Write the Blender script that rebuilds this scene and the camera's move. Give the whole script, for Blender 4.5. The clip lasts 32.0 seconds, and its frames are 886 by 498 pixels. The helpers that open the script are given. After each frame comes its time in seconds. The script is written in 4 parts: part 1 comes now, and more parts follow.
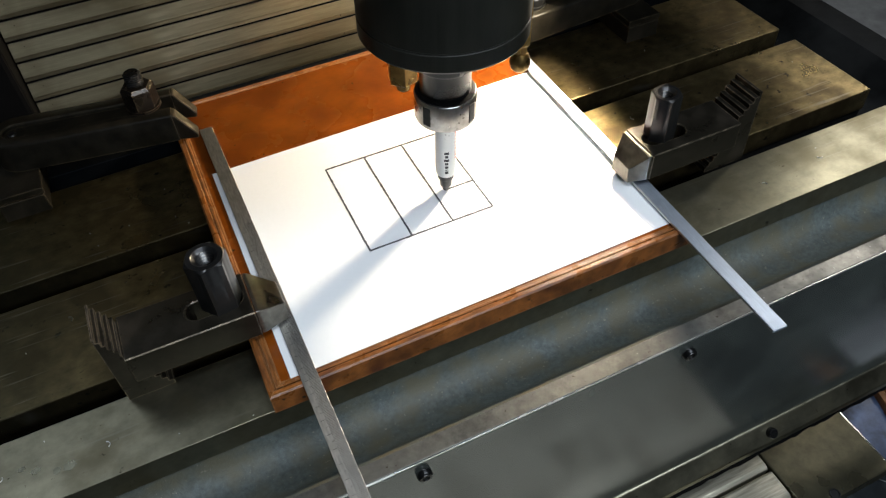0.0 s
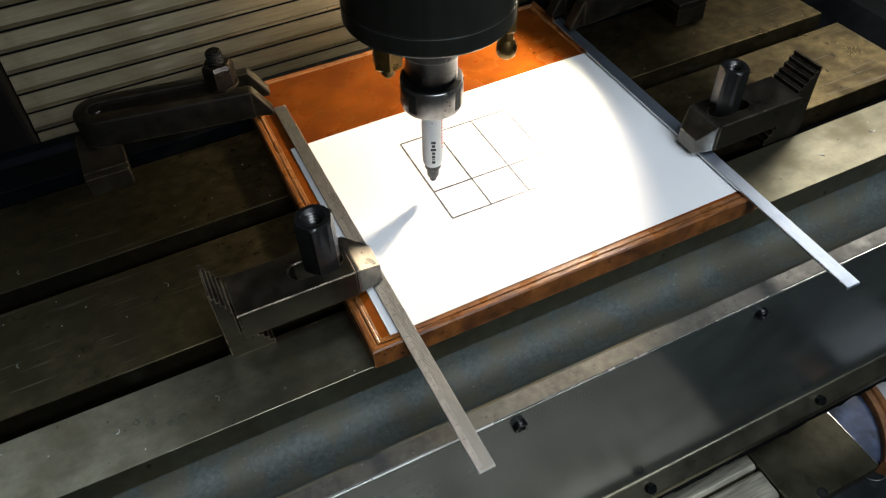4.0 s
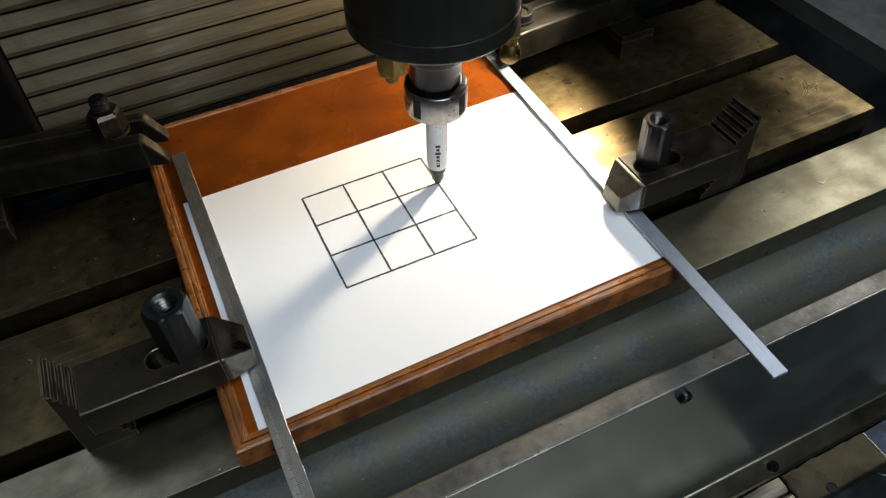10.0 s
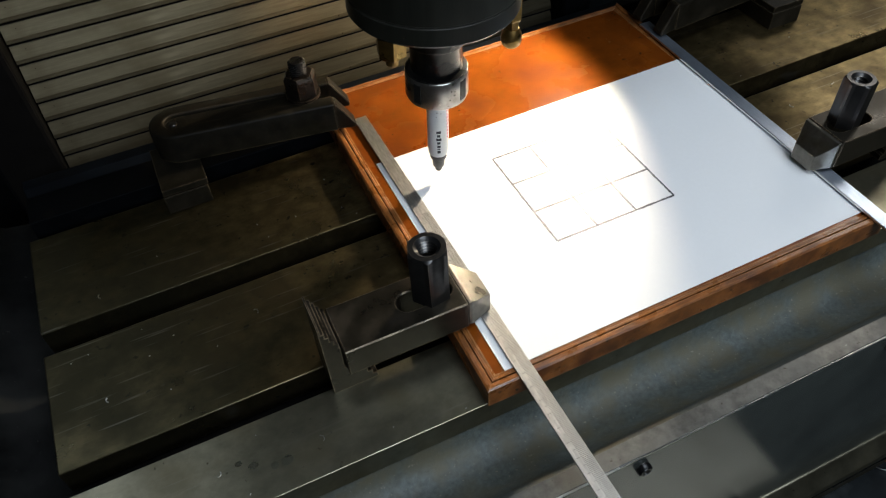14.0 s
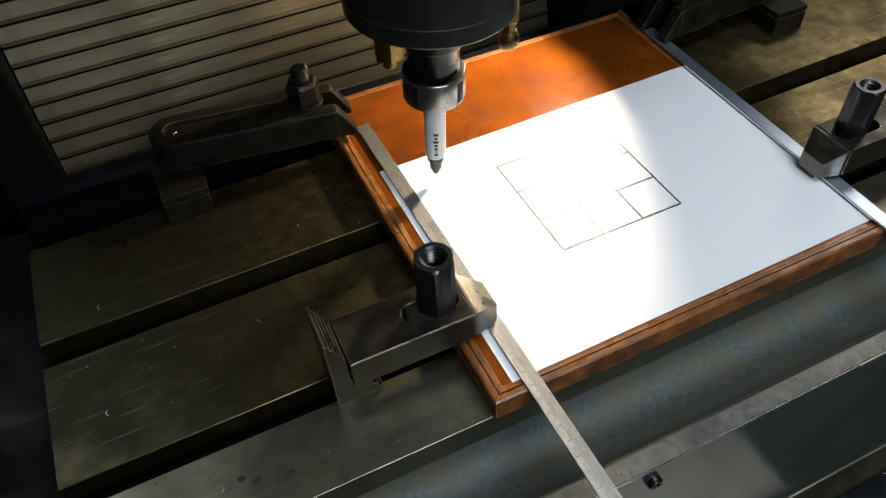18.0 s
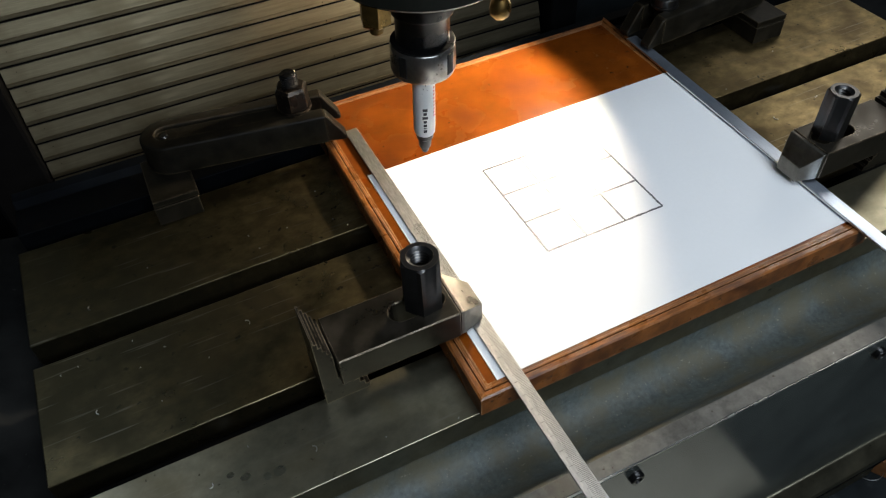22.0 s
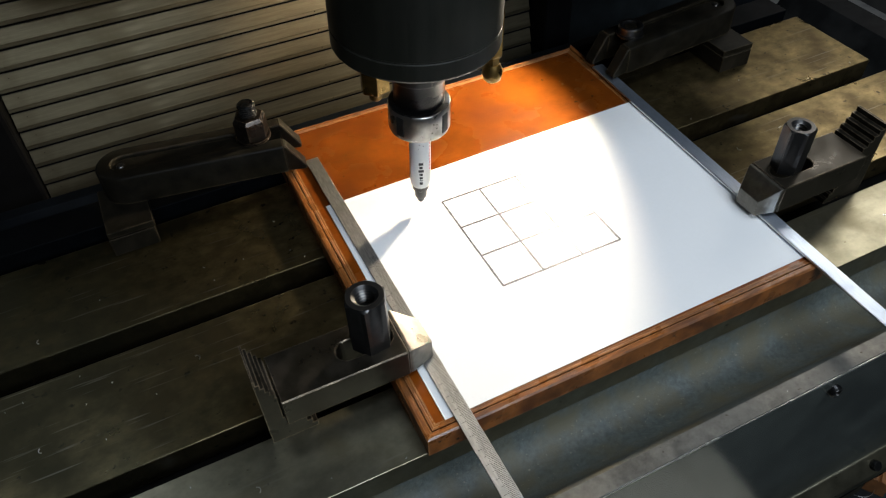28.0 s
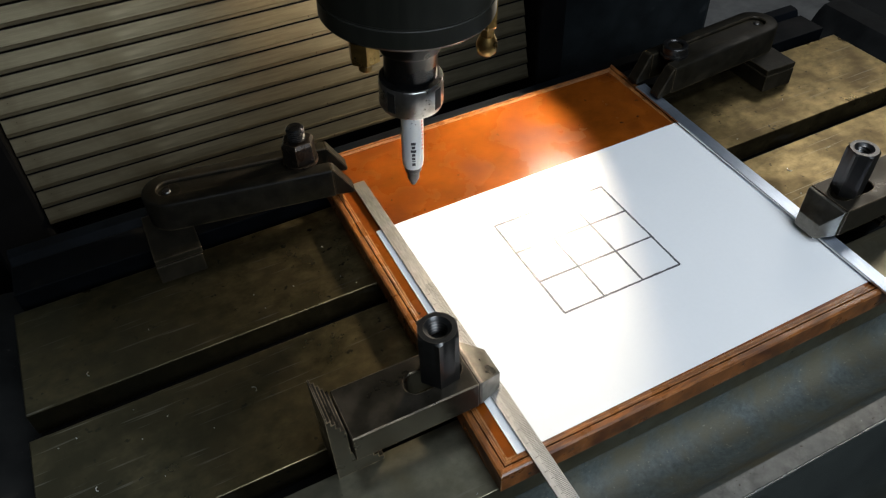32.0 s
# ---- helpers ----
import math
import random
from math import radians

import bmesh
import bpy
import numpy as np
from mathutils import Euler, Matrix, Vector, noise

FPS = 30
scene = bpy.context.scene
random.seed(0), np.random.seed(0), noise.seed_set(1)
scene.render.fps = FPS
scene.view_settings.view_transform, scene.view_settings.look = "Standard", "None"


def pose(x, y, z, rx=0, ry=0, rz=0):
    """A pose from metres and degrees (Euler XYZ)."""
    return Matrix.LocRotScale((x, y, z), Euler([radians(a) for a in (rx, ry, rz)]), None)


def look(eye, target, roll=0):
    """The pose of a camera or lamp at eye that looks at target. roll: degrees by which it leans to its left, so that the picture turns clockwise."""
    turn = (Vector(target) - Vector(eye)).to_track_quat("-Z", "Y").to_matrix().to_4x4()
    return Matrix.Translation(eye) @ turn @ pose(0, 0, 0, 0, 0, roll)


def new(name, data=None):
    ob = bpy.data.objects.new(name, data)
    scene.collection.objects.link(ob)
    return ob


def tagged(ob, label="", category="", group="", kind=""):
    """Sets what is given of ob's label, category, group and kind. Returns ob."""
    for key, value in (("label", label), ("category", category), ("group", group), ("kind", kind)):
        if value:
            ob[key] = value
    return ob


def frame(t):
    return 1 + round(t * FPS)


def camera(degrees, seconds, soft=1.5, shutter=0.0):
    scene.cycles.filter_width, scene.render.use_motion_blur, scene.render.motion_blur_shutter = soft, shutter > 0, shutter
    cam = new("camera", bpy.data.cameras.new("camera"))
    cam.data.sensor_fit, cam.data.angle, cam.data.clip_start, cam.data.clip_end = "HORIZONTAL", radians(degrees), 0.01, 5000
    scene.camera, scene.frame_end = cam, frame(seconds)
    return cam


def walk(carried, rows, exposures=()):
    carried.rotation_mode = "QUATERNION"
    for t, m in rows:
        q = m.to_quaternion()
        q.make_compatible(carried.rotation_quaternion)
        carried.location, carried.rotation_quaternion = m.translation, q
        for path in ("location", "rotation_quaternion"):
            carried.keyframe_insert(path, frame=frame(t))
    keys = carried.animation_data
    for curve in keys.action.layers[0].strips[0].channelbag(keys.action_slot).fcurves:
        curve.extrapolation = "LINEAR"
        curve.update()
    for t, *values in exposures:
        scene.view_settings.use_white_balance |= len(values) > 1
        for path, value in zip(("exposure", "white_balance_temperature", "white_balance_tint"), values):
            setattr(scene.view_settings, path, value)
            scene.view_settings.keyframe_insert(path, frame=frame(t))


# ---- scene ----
cam = camera(61.61, 32.0, soft=1.25)
# seconds, eye, yaw, pitch, roll
ROWS = [
    (0.0, -0.1609, -0.3795, 0.3811, -22.27, -47.29, -3.76),
    (0.5, -0.1602, -0.3805, 0.3809, -22.71, -47.25, -3.53),
    (1.0, -0.1593, -0.3812, 0.3812, -23.07, -47.02, -3.23),
    (1.5, -0.1596, -0.3816, 0.3816, -22.94, -47.00, -3.36),
    (2.0, -0.1594, -0.3825, 0.3815, -23.05, -47.11, -3.24),
    (2.5, -0.1594, -0.3824, 0.3815, -22.75, -47.27, -3.49),
    (3.0, -0.1596, -0.3831, 0.3820, -23.01, -47.23, -3.44),
    (3.5, -0.1601, -0.3837, 0.3823, -23.19, -47.07, -3.37),
    (5.5, -0.1571, -0.3846, 0.3804, -22.77, -46.94, -3.66),
    (6.0, -0.1571, -0.3842, 0.3808, -22.34, -46.99, -3.92),
    (6.5, -0.1570, -0.3839, 0.3801, -21.94, -47.28, -4.31),
    (7.0, -0.1566, -0.3840, 0.3792, -22.04, -47.32, -4.15),
    (7.5, -0.1567, -0.3835, 0.3785, -21.77, -47.57, -4.27),
    (8.0, -0.1573, -0.3828, 0.3786, -21.68, -47.33, -4.34),
    (8.5, -0.1559, -0.3832, 0.3782, -22.34, -47.23, -3.81),
    (9.0, -0.1560, -0.3821, 0.3772, -21.85, -47.36, -4.05),
    (9.5, -0.1554, -0.3828, 0.3768, -21.89, -47.61, -4.32),
    (10.0, -0.1551, -0.3830, 0.3771, -22.08, -47.46, -4.18),
    (10.5, -0.1555, -0.3828, 0.3774, -22.02, -47.37, -4.22),
    (11.0, -0.1561, -0.3828, 0.3780, -22.04, -47.30, -4.15),
    (11.5, -0.1592, -0.3843, 0.3801, -22.09, -47.38, -4.34),
    (12.0, -0.1588, -0.3860, 0.3804, -22.43, -47.52, -3.90),
    (12.5, -0.1573, -0.3864, 0.3796, -22.10, -47.73, -4.01),
    (13.0, -0.1565, -0.3869, 0.3793, -22.13, -47.61, -4.02),
    (13.5, -0.1560, -0.3866, 0.3787, -21.85, -47.83, -4.30),
    (14.0, -0.1553, -0.3866, 0.3783, -21.71, -47.75, -4.33),
    (14.5, -0.1547, -0.3864, 0.3777, -21.96, -47.52, -4.21),
    (16.5, -0.1559, -0.3859, 0.3759, -21.79, -47.40, -4.26),
    (17.0, -0.1554, -0.3853, 0.3752, -21.86, -47.34, -4.24),
    (17.5, -0.1556, -0.3854, 0.3752, -22.02, -47.26, -4.18),
    (18.0, -0.1559, -0.3858, 0.3754, -22.16, -47.36, -4.12),
    (18.5, -0.1561, -0.3864, 0.3754, -22.33, -47.41, -3.95),
    (19.0, -0.1563, -0.3864, 0.3751, -22.48, -47.30, -3.87),
    (19.5, -0.1561, -0.3861, 0.3749, -22.45, -47.31, -3.92),
    (20.0, -0.1566, -0.3862, 0.3751, -22.35, -47.37, -4.04),
    (20.5, -0.1559, -0.3867, 0.3758, -22.71, -47.27, -3.73),
    (21.0, -0.1569, -0.3884, 0.3778, -22.99, -46.96, -3.46),
    (21.5, -0.1573, -0.3881, 0.3778, -23.09, -46.78, -3.40),
    (22.0, -0.1580, -0.3882, 0.3783, -23.34, -46.66, -3.30),
    (22.5, -0.1573, -0.3883, 0.3787, -23.78, -46.43, -3.04),
    (23.0, -0.1571, -0.3880, 0.3790, -23.84, -46.21, -2.89),
    (23.5, -0.1571, -0.3879, 0.3798, -23.80, -46.04, -2.80),
    (24.0, -0.1565, -0.3874, 0.3799, -23.88, -45.86, -2.89),
    (24.5, -0.1562, -0.3873, 0.3805, -23.93, -45.68, -2.96),
    (25.0, -0.1564, -0.3870, 0.3806, -23.72, -45.75, -3.05),
    (25.5, -0.1564, -0.3868, 0.3806, -23.44, -45.78, -3.15),
    (27.5, -0.1557, -0.3874, 0.3850, -24.15, -45.79, -2.60),
    (28.0, -0.1560, -0.3875, 0.3850, -23.98, -45.85, -2.63),
    (28.5, -0.1564, -0.3871, 0.3848, -23.87, -45.82, -2.72),
    (29.0, -0.1560, -0.3872, 0.3847, -24.05, -45.78, -2.71),
    (29.5, -0.1563, -0.3874, 0.3849, -24.22, -45.78, -2.73),
    (30.0, -0.1566, -0.3875, 0.3851, -24.05, -45.82, -2.75),
    (30.5, -0.1565, -0.3873, 0.3850, -23.83, -45.84, -2.84),
    (31.0, -0.1560, -0.3875, 0.3853, -24.06, -45.63, -2.73),
    (31.5, -0.1559, -0.3876, 0.3856, -24.27, -45.49, -2.67),
    (32.0, -0.1560, -0.3876, 0.3862, -24.56, -44.99, -2.54),
]


def eye_pose(x, y, z, yaw, pitch, roll):
    a, b = radians(yaw), radians(pitch)
    ahead = Vector((-math.sin(a) * math.cos(b), math.cos(a) * math.cos(b), math.sin(b)))
    return look((x, y, z), Vector((x, y, z)) + ahead, roll)


walk(cam, [(t, eye_pose(*r)) for t, *r in ROWS], [(0.0, 0.34), (2.0, 0.22), (3.2, 0.12), (6.0, 0.0), (9.0, -0.08), (11.0, -0.08), (13.0, 0.0), (17.0, 0.08), (32.0, 0.08)])

# ---------------------------------------------------------------- light
scene.view_settings.exposure = 0.0
world = bpy.data.worlds.new("workshop_air")
scene.world = world
world.use_nodes = True
world.node_tree.nodes["Background"].inputs[0].default_value = (0.5, 0.6, 0.75, 1)
world.node_tree.nodes["Background"].inputs[1].default_value = 0.02


def lamp(name, kind, m, energy, colour, **more):
    d = bpy.data.lights.new(name, kind)
    d.energy, d.color = energy, colour
    for k, v in more.items():
        if k == "size":
            d.size = v
        elif k == "size_y":
            d.shape, d.size_y = "RECTANGLE", v
        elif k == "spot":
            d.spot_size = radians(v)
        elif k == "blend":
            d.spot_blend = v
        elif k == "radius":
            d.shadow_soft_size = v
    ob = new(name, d)
    ob.matrix_world = m
    return ob


LAMP = Vector((0.205, 0.099, 0.148))
lamp("machine_lamp_light", "SPOT", look(LAMP, (-0.20, 0.075, 0)), 8, (1.0, 0.86, 0.66), spot=123, blend=0.33, radius=0.014)
lamp("front_window_daylight", "AREA", look((0.05, -1.9, 1.45), (0.0, 0, 0)), 27, (0.76, 0.87, 1.0), size=1.2, size_y=0.5)
lamp("side_window_daylight", "AREA", look((1.8, 0.66, 1.40), (0.2, 0, 0)), 6.5, (1.0, 0.96, 0.90), size=0.6, size_y=0.4)
# unseen overhead fills added to brighten paper and trough, left strips and bar
for name, x, y, sx, sy, watts in (("front_ceiling_fill", 0.40, -0.55, 1.2, 0.4, 15), ("rear_ceiling_fill", -0.85, 0.85, 0.8, 0.5, 2.0), ("side_ceiling_fill", 0.95, 0.75, 0.7, 0.5, 0.4)):
    lamp(name, "AREA", look((x, y, 1.58), (x, y + 0.001, 0)), watts, (0.78, 0.88, 1.0), size=sx, size_y=sy)


# ---------------------------------------------------------------- materials
def material(name, colour, rough=0.5, metal=0.0, vary=0.25, scale=40.0, bump=0.05, stretch=(1, 1, 1), stain=None, stain_scale=8.0, stain_at=0.55, rough_vary=0.15, spec=0.5, coat=0.0, spots=None, wear=None, scratch=None, end_shade=None):
    m = bpy.data.materials.new(name)
    m.use_nodes = True
    nt = m.node_tree
    b = nt.nodes["Principled BSDF"]
    co = nt.nodes.new("ShaderNodeTexCoord")
    mp = nt.nodes.new("ShaderNodeMapping")
    mp.inputs["Scale"].default_value = stretch
    nt.links.new(co.outputs["Object"], mp.inputs[0])
    fine = nt.nodes.new("ShaderNodeTexNoise")
    fine.inputs["Scale"].default_value, fine.inputs["Detail"].default_value = scale, 8
    fine.inputs["Roughness"].default_value = 0.65
    nt.links.new(mp.outputs[0], fine.inputs[0])
    big = nt.nodes.new("ShaderNodeTexNoise")
    big.inputs["Scale"].default_value, big.inputs["Detail"].default_value = stain_scale, 6
    nt.links.new(co.outputs["Object"], big.inputs[0])
    ramp = nt.nodes.new("ShaderNodeMapRange")
    ramp.inputs[1].default_value, ramp.inputs[2].default_value = 0.33, 0.67
    ramp.inputs[3].default_value, ramp.inputs[4].default_value = 1 - vary, 1 + vary
    nt.links.new(fine.outputs[0], ramp.inputs[0])
    mul = nt.nodes.new("ShaderNodeMix")
    mul.data_type, mul.blend_type = "RGBA", "MULTIPLY"
    mul.inputs[0].default_value = 1
    mul.inputs[6].default_value = (*colour, 1)
    nt.links.new(ramp.outputs[0], mul.inputs[7])
    edge = nt.nodes.new("ShaderNodeMapRange")
    edge.inputs[1].default_value, edge.inputs[2].default_value = stain_at - 0.03, stain_at + 0.2
    nt.links.new(big.outputs[0], edge.inputs[0])
    mix = nt.nodes.new("ShaderNodeMix")
    mix.data_type = "RGBA"
    mix.inputs[7].default_value = (*(stain or [c * 0.7 for c in colour]), 1)
    nt.links.new(edge.outputs[0], mix.inputs[0])
    nt.links.new(mul.outputs[2], mix.inputs[6])
    last = mix
    if spots:
        sp_scale, sp_at, sp_colour = spots
        sp = nt.nodes.new("ShaderNodeTexNoise")
        sp.inputs["Scale"].default_value, sp.inputs["Detail"].default_value, sp.inputs["Roughness"].default_value = sp_scale, 3, 0.6
        nt.links.new(co.outputs["Object"], sp.inputs[0])
        sr = nt.nodes.new("ShaderNodeMapRange")
        sr.inputs[1].default_value, sr.inputs[2].default_value = sp_at, sp_at + 0.05
        nt.links.new(sp.outputs[0], sr.inputs[0])
        last = nt.nodes.new("ShaderNodeMix")
        last.data_type = "RGBA"
        last.inputs[7].default_value = (*sp_colour, 1)
        nt.links.new(sr.outputs[0], last.inputs[0])
        nt.links.new(mix.outputs[2], last.inputs[6])
    def over(last, fac, colour):
        k = nt.nodes.new("ShaderNodeMix")
        k.data_type = "RGBA"
        k.inputs[7].default_value = (*colour, 1)
        nt.links.new(fac, k.inputs[0])
        nt.links.new(last.outputs[2], k.inputs[6])
        return k

    def ranged(source, lo, hi, a=0.0, z=1.0):
        k = nt.nodes.new("ShaderNodeMapRange")
        for i, v in enumerate((lo, hi, a, z)):
            k.inputs[i + 1].default_value = v
        nt.links.new(source, k.inputs[0])
        return k.outputs[0]

    def times(a, c):
        k = nt.nodes.new("ShaderNodeMath")
        k.operation = "MULTIPLY"
        nt.links.new(a, k.inputs[0]), nt.links.new(c, k.inputs[1])
        return k.outputs[0]

    if end_shade:
        # wobbly fade that darkens one end: shade and dark reflections in the colour
        x0, x1, colour, amount = end_shade
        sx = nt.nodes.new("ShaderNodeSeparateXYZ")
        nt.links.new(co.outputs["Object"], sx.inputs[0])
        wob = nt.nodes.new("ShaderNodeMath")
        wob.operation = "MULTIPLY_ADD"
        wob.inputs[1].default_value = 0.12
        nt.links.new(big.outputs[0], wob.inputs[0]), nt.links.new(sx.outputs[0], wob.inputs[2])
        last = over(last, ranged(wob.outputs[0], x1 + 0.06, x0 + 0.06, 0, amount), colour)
    for turn, amount, at, colour in scratch or ():
        # long thin scuffs that run one way, broken up by the broad stains
        sm = nt.nodes.new("ShaderNodeMapping")
        sm.inputs["Rotation"].default_value = (0, 0, radians(turn))
        sm.inputs["Scale"].default_value = (14, 420, 40)
        nt.links.new(co.outputs["Object"], sm.inputs[0])
        sn = nt.nodes.new("ShaderNodeTexNoise")
        sn.inputs["Scale"].default_value, sn.inputs["Detail"].default_value = 1.0, 2
        nt.links.new(sm.outputs[0], sn.inputs[0])
        last = over(last, times(ranged(sn.outputs[0], at, at + 0.06, 0, amount), ranged(big.outputs[0], 0.42, 0.56)), colour)
    if wear:
        radius, colour, amount = wear
        bv = nt.nodes.new("ShaderNodeBevel")
        bv.samples = 6
        bv.inputs[0].default_value = radius
        ge = nt.nodes.new("ShaderNodeNewGeometry")
        dt = nt.nodes.new("ShaderNodeVectorMath")
        dt.operation = "DOT_PRODUCT"
        nt.links.new(bv.outputs[0], dt.inputs[0]), nt.links.new(ge.outputs["Normal"], dt.inputs[1])
        last = over(last, times(ranged(dt.outputs["Value"], 0.985, 0.86, 0, amount), ranged(fine.outputs[0], 0.33, 0.52)), colour)
    nt.links.new(last.outputs[2], b.inputs["Base Color"])
    rr = nt.nodes.new("ShaderNodeMapRange")
    rr.inputs[1].default_value, rr.inputs[2].default_value = 0.3, 0.7
    rr.inputs[3].default_value, rr.inputs[4].default_value = max(0.03, rough - rough_vary), min(1, rough + rough_vary)
    nt.links.new(big.outputs[0], rr.inputs[0])
    nt.links.new(rr.outputs[0], b.inputs["Roughness"])
    b.inputs["Metallic"].default_value = metal
    b.inputs["Specular IOR Level"].default_value = spec
    b.inputs["Coat Weight"].default_value = coat
    if bump:
        bp = nt.nodes.new("ShaderNodeBump")
        bp.inputs["Strength"].default_value, bp.inputs["Distance"].default_value = bump, 0.001
        nt.links.new(fine.outputs[0], bp.inputs["Height"])
        nt.links.new(bp.outputs[0], b.inputs["Normal"])
    return m


IRON = material("ground_cast_iron", (0.232, 0.174, 0.080), 0.345, 0.94, 0.42, 75, 0.06, (1, 1.4, 1), stain=(0.088, 0.064, 0.029), stain_scale=26, stain_at=0.46, rough_vary=0.09, spots=(150, 0.66, (0.045, 0.036, 0.022)), wear=(0.0009, (0.30, 0.27, 0.21), 0.5), scratch=((18, 0.26, 0.66, (0.4, 0.38, 0.32)), (-38, 0.24, 0.67, (0.38, 0.36, 0.3)), (80, 0.3, 0.67, (0.05, 0.045, 0.03)), (48, 0.2, 0.68, (0.4, 0.38, 0.32))), end_shade=(-0.26, -0.10, (0.036, 0.039, 0.025), 0.75))
# near black: shade inside slots and holes is put into the colour
SLOT = material("shaded_slot_iron", (0.012, 0.012, 0.011), 0.6, 0.2, 0.3, 80, 0.1, spec=0.3)
GUTTER = material("stained_casting", (0.070, 0.082, 0.076), 0.55, 0.0, 0.34, 300, 0.6, stain=(0.090, 0.083, 0.054), stain_scale=42, stain_at=0.44, rough_vary=0.05, spec=0.4, spots=(420, 0.66, (0.19, 0.175, 0.135)), wear=(0.002, (0.22, 0.18, 0.13), 0.35))
# darker copy of the trough casting; shade at the ends is in this colour
ENDDARK = material("shaded_end_casting", (0.0048, 0.0050, 0.0048), 0.7, 0.0, 0.45, 70, 0.3, stain=(0.014, 0.014, 0.013), stain_scale=18, stain_at=0.5, spots=(200, 0.70, (0.03, 0.029, 0.026)), spec=0.08)
APRON = material("dark_painted_apron", (0.047, 0.053, 0.047), 0.20, 0.0, 0.25, 30, 0.03, stain=(0.024, 0.027, 0.025), stain_scale=10, stain_at=0.5, rough_vary=0.05, spec=0.65, spots=(300, 0.695, (0.075, 0.07, 0.058)), scratch=((12, 0.3, 0.70, (0.10, 0.10, 0.09)), (62, 0.25, 0.71, (0.10, 0.10, 0.09)), (-35, 0.3, 0.69, (0.012, 0.014, 0.013))))
RIM = material("blue_black_rim", (0.0018, 0.0028, 0.0042), 0.6, 0.0, 0.4, 40, 0.08, spec=0.06)
BLUED = material("blued_steel", (0.027, 0.023, 0.016), 0.38, 0.75, 0.2, 120, 0.06, stain=(0.045, 0.036, 0.026), stain_scale=60, stain_at=0.52, spots=(240, 0.68, (0.006, 0.005, 0.005)), wear=(0.0013, (0.30, 0.235, 0.16), 1.0))
NUTSTEEL = material("dark_steel_nut", (0.062, 0.061, 0.060), 0.31, 0.9, 0.12, 160, 0.02, stain=(0.056, 0.054, 0.052), stain_scale=30, rough_vary=0.03, wear=(0.0007, (0.24, 0.21, 0.17), 0.7))
FORGED = material("forged_black_steel", (0.0095, 0.0080, 0.0052), 0.5, 0.1, 0.5, 90, 0.35, stain=(0.022, 0.017, 0.011), stain_scale=32, stain_at=0.58, wear=(0.0022, (0.10, 0.075, 0.042), 0.6), spec=0.15)
FORGEDNUT = material("oily_brown_nut", (0.022, 0.017, 0.013), 0.30, 0.6, 0.3, 120, 0.05, stain=(0.012, 0.010, 0.009), stain_scale=60, wear=(0.0012, (0.16, 0.115, 0.075), 0.9), spec=0.3)
STEEL = material("bright_rule_steel", (0.52, 0.51, 0.48), 0.45, 1.0, 0.22, 120, 0.04, (6, 1, 1), stain=(0.40, 0.39, 0.35), stain_scale=50, rough_vary=0.04, spots=(400, 0.72, (0.2, 0.18, 0.15)), wear=(0.0006, (0.7, 0.69, 0.66), 0.8))
# blue tint of the window light is put into this base colour
ALU = material("aluminium_bar", (0.66, 0.74, 0.86), 0.42, 1.0, 0.08, 120, 0.03, (8, 1, 1), stain=(0.52, 0.60, 0.71), stain_scale=60, rough_vary=0.03, scratch=((85, 0.3, 0.66, (0.4, 0.4, 0.4)),))
WOOD = material("stained_wood", (0.215, 0.072, 0.016), 0.33, 0.0, 0.6, 60, 0.2, (1, 9, 1), stain=(0.072, 0.020, 0.006), stain_scale=40, stain_at=0.52, coat=0.05, spots=(170, 0.66, (0.012, 0.006, 0.004)), wear=(0.0014, (0.36, 0.18, 0.07), 0.7))
SIDEWOOD = material("stained_side_wood", (0.215, 0.072, 0.016), 0.33, 0.0, 0.6, 60, 0.2, (9, 1, 1), stain=(0.072, 0.020, 0.006), stain_scale=40, stain_at=0.52, coat=0.05, spots=(170, 0.66, (0.012, 0.006, 0.004)), wear=(0.0014, (0.36, 0.18, 0.07), 0.7))
PANEL = material("varnished_panel", (0.172, 0.041, 0.0040), 0.27, 0.0, 0.28, 30, 0.04, (1, 1.3, 1), stain=(0.098, 0.020, 0.002), stain_scale=17, stain_at=0.5, coat=0.0, spec=0.2, spots=(95, 0.675, (0.018, 0.007, 0.004)), scratch=((75, 0.22, 0.69, (0.36, 0.13, 0.04)), (20, 0.3, 0.7, (0.05, 0.015, 0.005))))
PAPER = material("white_paper", (0.83, 0.83, 0.82), 0.85, 0.0, 0.01, 300, 0.02, stain=(0.81, 0.81, 0.80), spec=0.2)
INK = material("marker_ink", (0.03, 0.03, 0.033), 0.47, 0.0, 0.5, 400, 0.0, stain=(0.06, 0.06, 0.065), stain_scale=150, spec=1.0)
CAP = material("black_spindle_enamel", (0.0095, 0.0100, 0.0075), 0.42, 0.0, 0.35, 30, 0.03, (5, 5, 0.4), stain=(0.014, 0.014, 0.010), stain_scale=20, spec=0.25, wear=(0.0008, (0.07, 0.068, 0.06), 0.7))
NECK = material("black_oxide_steel", (0.012, 0.012, 0.012), 0.3, 0.6, 0.3, 80, 0.04, wear=(0.0008, (0.12, 0.11, 0.1), 0.7))
COLLET = material("worn_nut_steel", (0.40, 0.39, 0.37), 0.31, 1.0, 0.3, 70, 0.05, stain=(0.15, 0.14, 0.125), stain_scale=45, spots=(170, 0.67, (0.08, 0.072, 0.06)), wear=(0.001, (0.55, 0.52, 0.46), 0.8))
BRASS = material("brass", (0.40, 0.25, 0.08), 0.32, 1.0, 0.3, 90, 0.03, stain=(0.2, 0.125, 0.045), stain_scale=70, stain_at=0.5)
